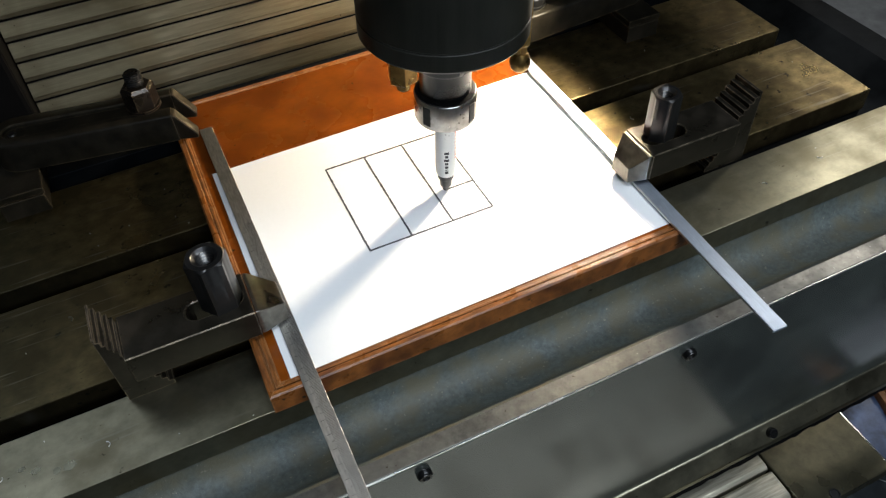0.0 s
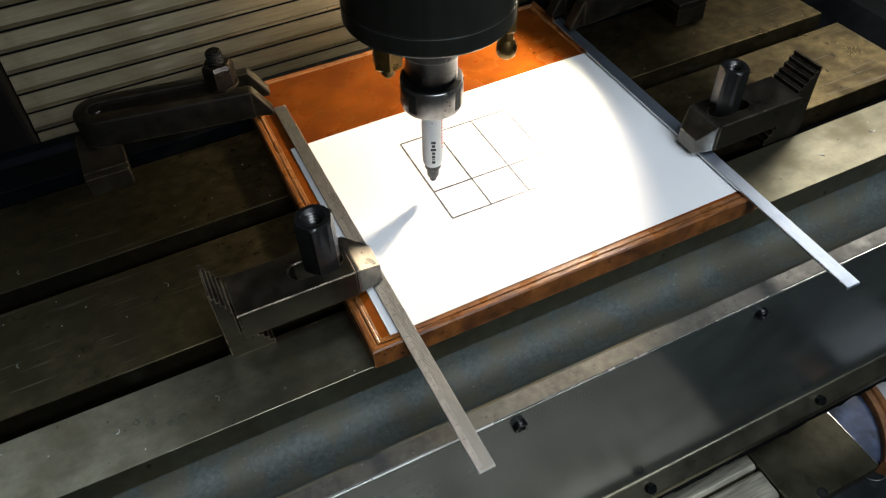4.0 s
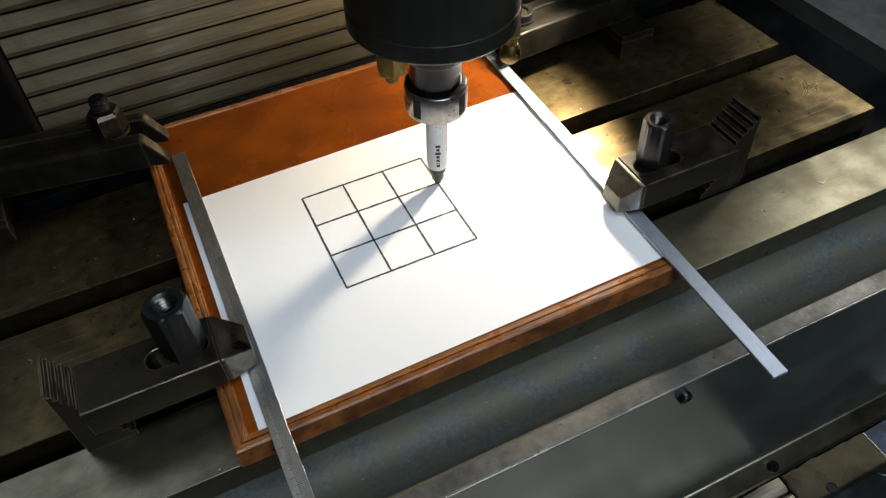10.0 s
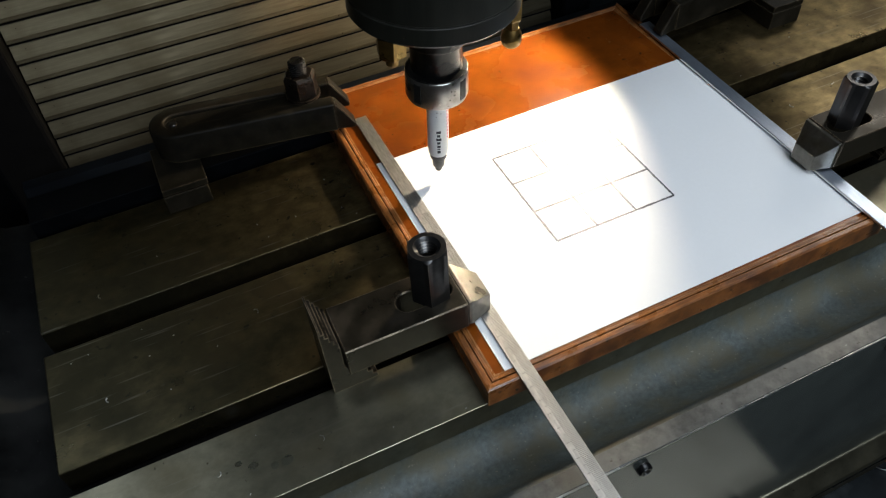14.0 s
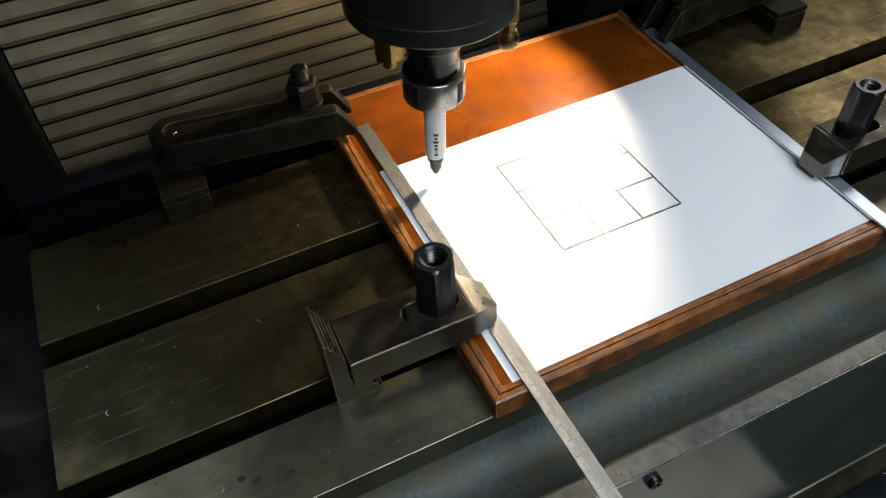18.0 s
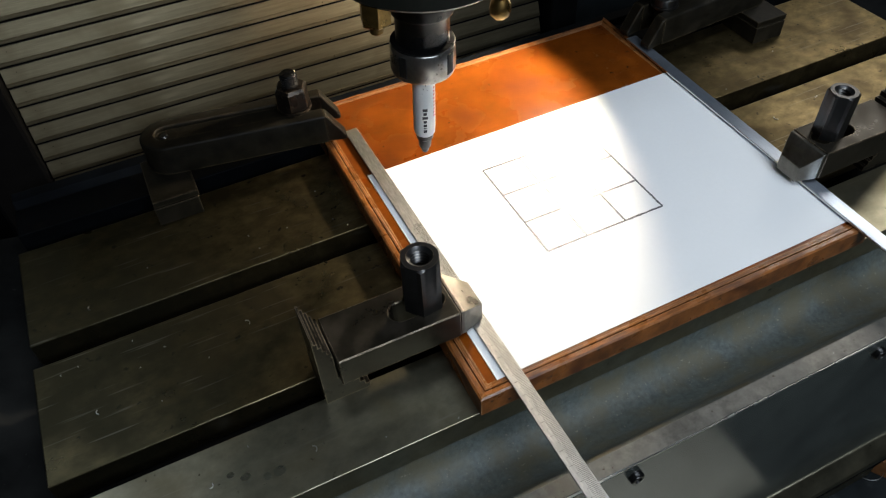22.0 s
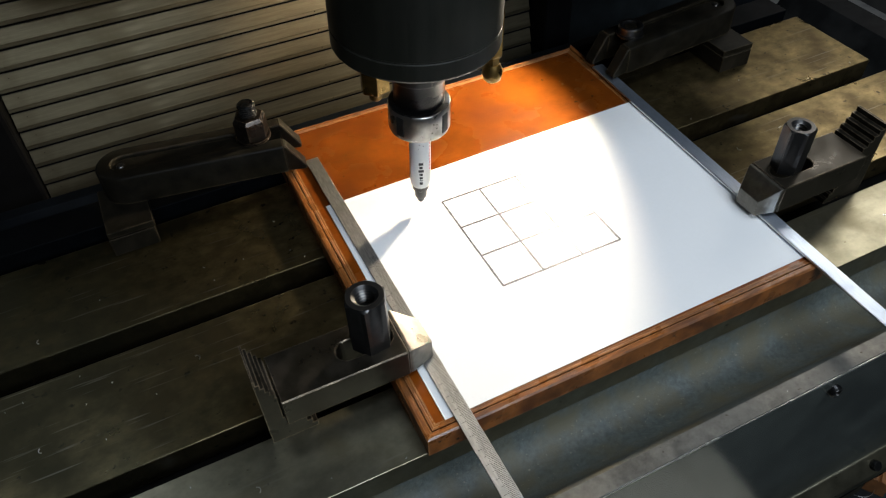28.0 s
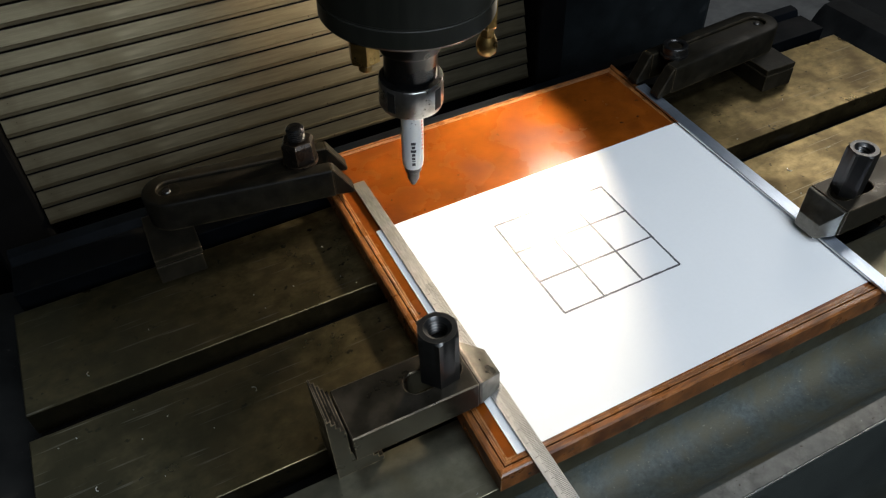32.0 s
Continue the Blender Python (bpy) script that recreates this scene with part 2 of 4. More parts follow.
BARREL = material("white_pen_plastic", (0.62, 0.64, 0.64), 0.4, 0.0, 0.04, 60, 0.0)
BLACKP = material("black_pen_plastic", (0.03, 0.03, 0.032), 0.45, 0.0, 0.2, 60, 0.02)
PRINT = material("black_print", (0.02, 0.02, 0.025), 0.5, 0.0, 0.1, 60, 0.0)
REDP = material("red_print", (0.55, 0.08, 0.06), 0.5, 0.0, 0.1, 60, 0.0)
SLAT = material("brushed_steel_slat", (0.44, 0.37, 0.235), 0.29, 1.0, 0.2, 40, 0.05, (0.6, 8, 8), stain=(0.25, 0.20, 0.115), stain_scale=14, rough_vary=0.02, spots=(120, 0.71, (0.06, 0.045, 0.03)))
DARK = material("black_rubber_guard", (0.003, 0.003, 0.0032), 0.9, 0.0, 0.3, 40, 0.05, spec=0.06)
CHIPPED = material("chipped_blue_grey_paint", (0.009, 0.0115, 0.0125), 0.55, 0.0, 0.35, 30, 0.05, stain=(0.05, 0.056, 0.056), stain_scale=26, stain_at=0.67, spec=0.12)
BLUE = material("blue_paint", (0.055, 0.078, 0.14), 0.45, 0.0, 0.4, 50, 0.1, stain=(0.02, 0.018, 0.015), stain_scale=40, stain_at=0.5)
TRAYPAINT = material("pale_grey_tray_paint", (0.36, 0.37, 0.38), 0.5, 0.0, 0.2, 60, 0.05, stain=(0.2, 0.18, 0.15), stain_scale=20)
RUST = material("rusty_cast", (0.20, 0.085, 0.03), 0.5, 0.2, 0.4, 60, 0.2)
PLASTER = material("workshop_plaster", (0.06, 0.058, 0.054), 0.9, 0.0, 0.1, 20, 0.1)
CONCRETE = material("workshop_concrete", (0.36, 0.355, 0.34), 0.8, 0.0, 0.2, 15, 0.1)
# lighter than the strap steel: light on the nose facets is in the colour
LITNOSE = material("lit_nose_steel", (0.16, 0.148, 0.125), 0.40, 1.0, 0.3, 90, 0.05, stain=(0.08, 0.07, 0.055), stain_scale=60, wear=(0.0007, (0.4, 0.37, 0.32), 0.8))
BASESLAT = material("base_cover_slat", (0.48, 0.44, 0.34), 0.45, 0.9, 0.35, 40, 0.05, (0.6, 8, 8), stain=(0.16, 0.125, 0.075), stain_scale=17)
# rear strip's iron taken near black, with the shade at the back in its colour
REARDARK = material("shaded_rear_strip", (0.0016, 0.0021, 0.0027), 0.6, 0.0, 0.4, 60, 0.08, stain=(0.03, 0.024, 0.015), stain_scale=20, stain_at=0.66, spec=0.08)
PLATE = material("oily_flat_plate", (0.075, 0.068, 0.042), 0.4, 0.8, 0.25, 60, 0.05, stain=(0.045, 0.04, 0.024), stain_scale=16)
FRONTIRON = material("bare_ground_iron", (0.265, 0.247, 0.175), 0.36, 1.0, 0.2, 65, 0.05, (1, 1.3, 1), stain=(0.185, 0.160, 0.098), stain_scale=24, stain_at=0.5, rough_vary=0.08, spots=(130, 0.69, (0.08, 0.07, 0.045)), wear=(0.0010, (0.40, 0.37, 0.30), 0.55), scratch=((18, 0.15, 0.66, (0.45, 0.43, 0.38)), (-30, 0.15, 0.67, (0.45, 0.43, 0.38))))
OILSPOT = material("dried_oil", (0.17, 0.165, 0.12), 0.30, 0.9, 0.3, 90, 0.03)
LIP = material("worn_lip_metal", (0.17, 0.165, 0.148), 0.40, 0.85, 0.3, 160, 0.12, stain=(0.135, 0.13, 0.115), stain_scale=22, stain_at=0.5, spots=(300, 0.66, (0.07, 0.055, 0.04)))
ENGRAVED = material("worn_engraving", (0.09, 0.085, 0.075), 0.5, 0.6, 0.4, 200, 0.0)
SWARF = material("bright_swarf", (0.7, 0.7, 0.68), 0.3, 1.0, 0.1, 100, 0.0)


# ---------------------------------------------------------------- mesh helpers
def part(name, bm, mat, parent=None, label="", m=None, smooth=False):
    me = bpy.data.meshes.new(name)
    bmesh.ops.recalc_face_normals(bm, faces=bm.faces)
    bm.to_mesh(me)
    bm.free()
    me.materials.append(mat)
    if smooth:
        for p in me.polygons:
            p.use_smooth = True
        me.set_sharp_from_angle(angle=radians(35))
    ob = new(name, me)
    if parent is not None:
        ob.parent = parent
    if m is not None:
        ob.matrix_basis = m
    if label:
        ob["label"] = label
    return ob


def thing(name, label, category, group="", m=None, kind=""):
    ob = new(name)
    ob.empty_display_size = 0.01
    if m is not None:
        ob.matrix_basis = m
    return tagged(ob, label, category, group, kind)


def box(x0, x1, y0, y1, z0, z1, bevel=0.0, seg=2):
    bm = bmesh.new()
    bmesh.ops.create_cube(bm, size=1)
    for v in bm.verts:
        v.co = Vector(((x0 + x1) / 2 + v.co.x * (x1 - x0), (y0 + y1) / 2 + v.co.y * (y1 - y0), (z0 + z1) / 2 + v.co.z * (z1 - z0)))
    if bevel:
        bmesh.ops.bevel(bm, geom=bm.edges[:], offset=bevel, segments=seg, profile=0.5, affect="EDGES")
    return bm


def prism(outline, lo, hi, axis="x", bevel=0.0, seg=2):
    """An outline of (a, b) drawn out along an axis: x takes (y, z), y takes (x, z), z takes (x, y)."""
    bm = bmesh.new()
    put = {"x": lambda a, b, c: (c, a, b), "y": lambda a, b, c: (a, c, b), "z": lambda a, b, c: (a, b, c)}[axis]
    low = [bm.verts.new(put(a, b, lo)) for a, b in outline]
    high = [bm.verts.new(put(a, b, hi)) for a, b in outline]
    bm.faces.new(low), bm.faces.new(high[::-1])
    n = len(outline)
    for i in range(n):
        bm.faces.new((low[i], low[(i + 1) % n], high[(i + 1) % n], high[i]))
    bmesh.ops.recalc_face_normals(bm, faces=bm.faces)
    if bevel:
        sharp = [e for e in bm.edges if e.is_manifold and e.calc_face_angle(0) > 0.5]
        bmesh.ops.bevel(bm, geom=sharp, offset=bevel, segments=seg, profile=0.5, affect="EDGES")
    return bm


def lathe(profile, n=48, x=0.0, y=0.0, turn=0.0):
    """A profile of (radius, z) turned round z; closed where the radius is 0."""
    bm = bmesh.new()
    rings = []
    for r, z in profile:
        if r < 1e-6:
            rings.append([bm.verts.new((x, y, z))])
        else:
            rings.append([bm.verts.new((x + r * math.cos(2 * math.pi * k / n + turn), y + r * math.sin(2 * math.pi * k / n + turn), z)) for k in range(n)])
    for a, b in zip(rings, rings[1:]):
        for k in range(n):
            j = (k + 1) % n
            if len(a) == 1 and len(b) == 1:
                continue
            if len(a) == 1:
                bm.faces.new((a[0], b[k], b[j]))
            elif len(b) == 1:
                bm.faces.new((a[k], a[j], b[0]))
            else:
                bm.faces.new((a[k], a[j], b[j], b[k]))
    return bm


def joined(*bms):
    out = bmesh.new()
    for b in bms:
        me = bpy.data.meshes.new("t")
        b.to_mesh(me)
        b.free()
        out.from_mesh(me)
        bpy.data.meshes.remove(me)
    return out


def slotted(outline, slot, z0, z1, bevel=0.0):
    """A plate with an outline (x, y) and a slot (x0, x1, y, radius) through it."""
    x0, x1, yc, r = slot
    hole = [(x1 + r * math.cos(a), yc + r * math.sin(a)) for a in [math.pi / 2 - math.pi * k / 10 for k in range(11)]]
    hole += [(x0 + r * math.cos(a), yc + r * math.sin(a)) for a in [-math.pi / 2 - math.pi * k / 10 for k in range(11)]]
    bm = bmesh.new()
    loops = []
    for pts in (outline, hole):
        vs = [bm.verts.new((a, b, z1)) for a, b in pts]
        loops.append([bm.edges.new((vs[i], vs[(i + 1) % len(vs)])) for i in range(len(vs))])
    bmesh.ops.triangle_fill(bm, edges=loops[0] + loops[1], use_beauty=True)
    top = bm.faces[:]
    ret = bmesh.ops.extrude_face_region(bm, geom=top)
    for v in ret["geom"]:
        if isinstance(v, bmesh.types.BMVert):
            v.co.z = z0
    bmesh.ops.recalc_face_normals(bm, faces=bm.faces)
    if bevel:
        sharp = [e for e in bm.edges if e.is_manifold and e.calc_face_angle(0) > 0.9]
        bmesh.ops.bevel(bm, geom=sharp, offset=bevel, segments=1, affect="EDGES", clamp_overlap=True)
    return bm


# ---------------------------------------------------------------- programme of the machine
CELL = 0.0965 / 3
C_X, C_Y, C_R = 0.033, -0.113, 0.016


def lerp(a, b, s):
    return a + (b - a) * s


XY_STEPS = [  # from s, to s, from place, to place of the table
    (0.0, 3.08, (-0.0737, -CELL), (0.0, -CELL)),
    (4.15, 4.45, (0.0, -CELL), (0.0, -2 * CELL)),
    (5.39, 9.46, (0.0, -2 * CELL), (-0.0965, -2 * CELL)),
    (11.15, 11.32, (-0.0965, -2 * CELL), (-0.078, -0.0665)),
    (11.32, 11.5, (-0.078, -0.0665), (-0.0445, -0.0742)),
    (11.5, 12.0, (-0.0445, -0.0742), (0.0355, -0.0935)),
    (12.0, 12.25, (0.0355, -0.0935), (0.0485, -0.0972)),
    (13.84, 14.5, (0.0485, -0.0972), (C_X, -0.0972)),
    (18.69, 19.37, (C_X, -0.0972), (0.017, -0.0972)),
    (21.58, 22.03, (0.017, -0.0965), (0.049, -0.0965)),
    (23.73, 25.65, (0.049, -0.0965), (0.017, -0.1295)),
    (26.7, 27.0, (0.017, -0.1295), (0.0172, -0.097)),
    (28.15, 30.08, (0.0172, -0.097), (0.0497, -0.1295)),
]
Z_STEPS = [
    (3.65, 3.95, 0.0, 0.012), (4.6, 5.0, 0.012, 0.0),
    (10.02, 10.52, 0.0, 0.0375), (12.77, 13.13, 0.0375, 0.0075),
    (19.85, 21.1, 0.0085, 0.0375), (22.6, 23.14, 0.0375, 0.009),
    (26.1, 26.5, 0.009, 0.024), (27.15, 27.65, 0.024, 0.0083),
    (30.6, 31.95, 0.0085, 0.0375),
]


def table_at(t):
    if 14.5 <= t <= 18.69:
        a = 2 * math.pi * (t - 14.5) / 4.19
        return (C_X - C_R * math.sin(a), C_Y + C_R * math.cos(a))
    place = XY_STEPS[0][2]
    for t0, t1, a, b in XY_STEPS:
        if t >= t0:
            s = min(1, (t - t0) / (t1 - t0))
            place = (lerp(a[0], b[0], s), lerp(a[1], b[1], s))
    return place


def head_at(t):
    z = 0.0
    for t0, t1, a, b in Z_STEPS:
        if t >= t0:
            z = lerp(a, b, min(1, (t - t0) / (t1 - t0)))
    return z


TIMES = sorted({round(0.2 * k, 2) for k in range(161)} | {round(s + d, 2) for t0, t1, *_ in XY_STEPS + Z_STEPS for s in (t0, t1) for d in (-0.04, 0.04) if 0 <= s + d <= 32} | {0.0, 32.0})
ON_TABLE, ON_HEAD, MARKS = [], [], []

# ---------------------------------------------------------------- workshop round the machine
def room():
    for name, b, mat, label in (
        ("floor", (-2.6, 2.6, -2.6, 2.6, -1.2, -1.1), CONCRETE, "grey concrete workshop floor"),
        ("ceiling", (-2.6, 2.6, -2.6, 2.6, 1.6, 1.7), PLASTER, "plain plaster workshop ceiling"),
        ("wall_north", (-2.6, 2.6, 2.5, 2.6, -1.1, 1.6), PLASTER, "plain plaster workshop wall"),
        ("wall_south", (-2.6, 2.6, -2.6, -2.5, -1.1, 1.6), PLASTER, "plain plaster workshop wall"),
        ("wall_west", (-2.6, -2.5, -2.5, 2.5, -1.1, 1.6), PLASTER, "plain plaster workshop wall"),
        ("wall_east", (2.5, 2.6, -2.5, 2.5, -1.1, 1.6), PLASTER, "plain plaster workshop wall"),
    ):
        tagged(part(name, box(*b), mat), label, name.split("_")[0], kind="structure")


room()

TOP = -0.016          # working face of the table
XL, XR = -0.340, 0.463


# ---------------------------------------------------------------- fixed machine frame
def machine_base():
    base = thing("machine_base", "oily cast machine base under the milling table", "machine base")
    part("pedestal", box(-0.7, 0.7, -0.52, 0.6, -1.1, -0.371), CHIPPED, base)
    part("flat_plate", box(0.266, 0.376, -0.243, 0.2, -0.37, -0.35, 0.002), PLATE, base, "flat oily steel plate")
    part("plate_hole", lathe([(0, -0.3496), (0.0040, -0.3496), (0.0045, -0.3488), (0.0055, -0.3488), (0.0055, -0.352)], 20, 0.303, -0.2385), SLOT, base, "drilled hole in the plate")
    part("plate_edge", box(0.3745, 0.3765, -0.241, 0.2, -0.3515, -0.3494, 0.0003, 1), SWARF, base, "edge of the plate worn bright")
    part("blue_flank", box(0.3785, 0.4315, -0.238, 0.2, -0.40, -0.356, 0.003), BLUE, base, "blue painted flank with worn patches")
    bm = bmesh.new()
    rings = []
    for k in range(41):
        a = radians(-56 + 3.2 * k)
        rings.append([bm.verts.new((0.32 + r * math.cos(a), -0.15 + r * math.sin(a), z)) for r, z in ((0.110, -0.375), (0.110, -0.350), (0.1115, -0.3475), (0.117, -0.3465), (0.119, -0.3485), (0.121, -0.3465), (0.128, -0.3480), (0.130, -0.352), (0.130, -0.375))])
    for p, q in zip(rings, rings[1:]):
        for i in range(9):
            bm.faces.new((p[i], p[(i + 1) % 9], q[(i + 1) % 9], q[i]))
    bm.faces.new(rings[0]), bm.faces.new(rings[-1][::-1])
    part("rusty_rim", bm, RUST, base, "curved rusty brown rim", smooth=True)
    part("chip_tray", box(0.452, 0.56, -0.27, 0.1, -0.3705, -0.3665, 0.001), TRAYPAINT, base, "pale grey tray")
    for k in range(15):
        y = -0.46 + 0.034 * k
        part("cover_slat", prism([(y, -0.37), (y, -0.353), (y + 0.004, -0.35), (y + 0.029, -0.3495), (y + 0.031, -0.352), (y + 0.031, -0.37)], -0.6, 0.264, "x", 0.0006, 1), BASESLAT, base)
    return base


def column():
    col = thing("machine_column", "dark painted machine column with chipped paint", "machine column")
    part("column_body", box(-0.36, 0.75, 0.47, 0.95, -1.1, 0.9, 0.02), CHIPPED, col)
    part("painted_wing", box(0.285, 0.62, 0.345, 0.468, -0.5, 0.7, 0.01), CHIPPED, col, "blue-grey wing with chipped paint")
    part("guide_rail", box(-0.33, -0.276, 0.25, 0.468, -0.5, 0.7, 0.004), DARK, col, "black guide rail")
    part("guide_rail", box(0.256, 0.290, 0.235, 0.468, -0.5, 0.7, 0.004), DARK, col, "black guide rail")
    part("backing_plate", box(-0.275, 0.254, 0.40, 0.468, -0.5, 0.7), DARK, col, "black plate behind the slats")
    # added black box that stands for the unlit space left of the rail
    part("left_dark_panel", box(-0.62, -0.332, 0.345, 0.468, -0.5, 0.16, 0.01), DARK, col, "black panel standing in for the dark beside the rail")
    return col


machine_base()
column()


def way_cover():
    cover = thing("way_cover", "brushed metal slatted way cover behind the spindle", "way cover")
    pitch, h = 0.0182, 0.0156
    face = [(0.012, 0), (0.0002, 0.0), (-0.0002, 0.0004), (-0.0001, 0.0028), (0.0004, 0.0032), (0.0020, h), (0.012, h)]
    first = part("slat", prism(face, -0.2745, 0.2525, "x"), SLAT, cover)
    # black strip fills each gap, drawing the shade under the slat above
    gap_shade = part("gap_shade", box(-0.2740, 0.2520, 0.0022, 0.0118, h + 0.0002, pitch - 0.0001), DARK, cover, "black strip for the shade between two slats")
    for k in range(-1, 21):
        ob = first if k == -1 else new("slat", first.data)
        ob.parent = cover
        ob.matrix_basis = pose(0, 0.2504, -0.1050, -11) @ pose(0, 0, pitch * k)
        ob = gap_shade if k == -1 else new("gap_shade", gap_shade.data)
        ob.parent = cover
        ob.matrix_basis = pose(0, 0.2504, -0.1050, -11) @ pose(0, 0, pitch * k)
    strip = part("backing_strip", box(-0.27, 0.244, 0.0125, 0.016, -0.018, 0.41), DARK, cover, "black backing of the slats")
    strip.matrix_basis = pose(0, 0.2504, -0.1050, -11)
    ON_HEAD.append((cover, Matrix()))


way_cover()


# ---------------------------------------------------------------- the milling table
STAINS = [(-0.2429, -0.0537, 0.0022, 0.0018, OILSPOT), (-0.2353, -0.0586, 0.0030, 0.0022, OILSPOT), (-0.2239, -0.0639, 0.0022, 0.0024, OILSPOT), (-0.2165, -0.0640, 0.0038, 0.0030, OILSPOT)]


def milling_table():
    table = thing("milling_table", "oily cast-iron milling table with T-slots and a coolant trough", "machine table")
    edges = [(-0.083, -0.0305), (-0.0115, 0.0800), (0.1000, 0.196), (0.2140, 0.246)]
    skew = pose(0, 0, 0, 0, 0, 0.4)
    for y0, y1 in edges:
        out = [(y0, TOP - 0.021), (y0, TOP), (y1, TOP), (y1, TOP - 0.021)]
        part("table_strip", prism(out, XL, XR, "x", 0.0005 if y0 < -0.05 else 0.0008, 2), FRONTIRON if y0 < -0.05 else IRON if y0 < 0.2 else REARDARK, table, "ground strip with stains and scratches", m=None if y0 < -0.05 or y0 > 0.2 else skew)
    for (a, y0), (y1, b) in zip(edges, edges[1:]):
        part("slot_floor", box(XL + 0.002, XR - 0.002, y0 - 0.008, y1 + 0.008, TOP - 0.040, TOP - 0.036), SLOT, table, "T-slot floor, black for the shade in it", m=skew)
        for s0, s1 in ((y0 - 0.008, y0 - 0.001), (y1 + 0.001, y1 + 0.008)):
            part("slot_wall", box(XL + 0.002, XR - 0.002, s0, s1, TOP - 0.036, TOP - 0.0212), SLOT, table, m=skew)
    # casting: gutter round the strips, rounded trough and lip at the front
    front = [(-0.070, TOP - 0.0215), (-0.0815, TOP - 0.0215), (-0.0823, -0.040), (-0.0834, -0.046), (-0.0865, -0.0515), (-0.0915, -0.0555), (-0.098, -0.0578)]
    front += [(-0.106, -0.0585), (-0.116, -0.055), (-0.124, -0.047), (-0.130, -0.035), (-0.1335, -0.027), (-0.1365, -0.0245), (-0.1485, -0.0242), (-0.149, -0.0247), (-0.1490, -0.0252), (-0.1438, -0.0254), (-0.1438, -0.09), (-0.070, -0.09)]
    part("front_trough", prism(front, XL - 0.085, XR + 0.085, "x"), GUTTER, table, "rounded coolant trough with a worn lip", smooth=True)
    part("front_apron", box(XL - 0.083, XR + 0.083, -0.1494, -0.144, -0.238, -0.0262, 0.0005, 1), APRON, table, "black painted front apron")
    part("apron_flange", prism([(-0.144, -0.2365), (-0.1505, -0.2365), (-0.1630, -0.2510), (-0.1640, -0.2570), (-0.144, -0.2570)], XL - 0.083, XR + 0.083, "x", 0.001, 2), FRONTIRON, table, "worn lower edge of the apron")
    bm = bmesh.new()
    n = 130
    rows = []
    for k in range(n + 1):
        x = lerp(XL - 0.08, XR + 0.08, k / n)
        low = -0.276 - 0.006 * random.random() - 0.004 * noise.noise((x * 60, 1, 2))
        rows.append([bm.verts.new((x, y, z)) for y, z in ((-0.1600, low), (-0.1600, -0.2572), (-0.1530, -0.2572), (-0.1530, low))])
    for a, b in zip(rows, rows[1:]):
        for i in range(4):
            bm.faces.new((a[i], a[(i + 1) % 4], b[(i + 1) % 4], b[i]))
    bm.faces.new(rows[0]), bm.faces.new(rows[-1][::-1])
    part("wiper_strip", bm, DARK, table, "black rubber wiper with a frayed edge")
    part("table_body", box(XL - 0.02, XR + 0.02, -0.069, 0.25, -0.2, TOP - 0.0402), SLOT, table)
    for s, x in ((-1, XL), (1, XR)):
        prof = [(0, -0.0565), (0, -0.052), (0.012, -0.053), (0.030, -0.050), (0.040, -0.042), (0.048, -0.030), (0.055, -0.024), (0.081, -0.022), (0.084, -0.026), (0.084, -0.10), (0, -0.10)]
        part("end_gutter", prism([(x + s * (a + 0.0005), b) for a, b in prof], -0.0695, 0.262, "y"), ENDDARK, table, "mottled end gutter and rim, darkened for shade", smooth=True)
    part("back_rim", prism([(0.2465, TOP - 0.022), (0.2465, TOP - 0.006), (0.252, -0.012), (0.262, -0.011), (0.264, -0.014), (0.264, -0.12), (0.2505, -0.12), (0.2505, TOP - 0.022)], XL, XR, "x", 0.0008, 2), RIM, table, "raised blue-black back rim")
    part("lip_face", box(XL - 0.084, XR + 0.084, -0.1484, -0.1368, -0.0250, -0.0238, 0.0003, 1), LIP, table, "flat top of the lip worn to bare brownish metal")
    part("lip_edge", box(XL - 0.084, XR + 0.084, -0.1496, -0.1486, -0.0255, -0.0239, 0.0003, 1), SWARF, table, "edge of the lip worn bright")
    for x in (-0.0282, 0.1661, 0.3604, -0.2225):
        bolt = part("cap_screw", lathe([(0, 0.0030), (0.0024, 0.0030), (0.0027, 0.0044), (0.0040, 0.0042), (0.0048, 0.0032), (0.0050, 0), (0, 0)], 20), NECK, table, "black socket screw", smooth=True)
        bolt.matrix_basis = pose(x, -0.1494, -0.039, 90)
        low = part("cap_screw", lathe([(0, 0.005), (0.0045, 0.005), (0.005, 0.004), (0.005, 0), (0, 0)], 16), NECK, table, "black socket screw", smooth=True)
        low.matrix_basis = pose(x + 0.135, -0.1570, -0.2440, 50)
    for x, y, a, b, mat in STAINS:
        bm = bmesh.new()
        rim = [bm.verts.new((x + a * (1 + 0.25 * noise.noise((x * 90, k * 0.7, 3))) * math.cos(k * math.pi / 10), y + b * (1 + 0.25 * noise.noise((y * 90, k * 0.7, 7))) * math.sin(k * math.pi / 10), TOP + 0.00012)) for k in range(20)]
        low = [bm.verts.new((v.co.x, v.co.y, TOP - 0.0003)) for v in rim]
        bm.faces.new(rim), bm.faces.new(low[::-1])
        for k in range(20):
            bm.faces.new((rim[k], low[k], low[(k + 1) % 20], rim[(k + 1) % 20]))
        part("oil_spot", bm, mat, table, "dried oil spot")
    ON_TABLE.append((table, Matrix()))


milling_table()


# ---------------------------------------------------------------- work on the table
TX0, TX1, TY0, TY1 = -0.097, 0.2098, -0.085, 0.242


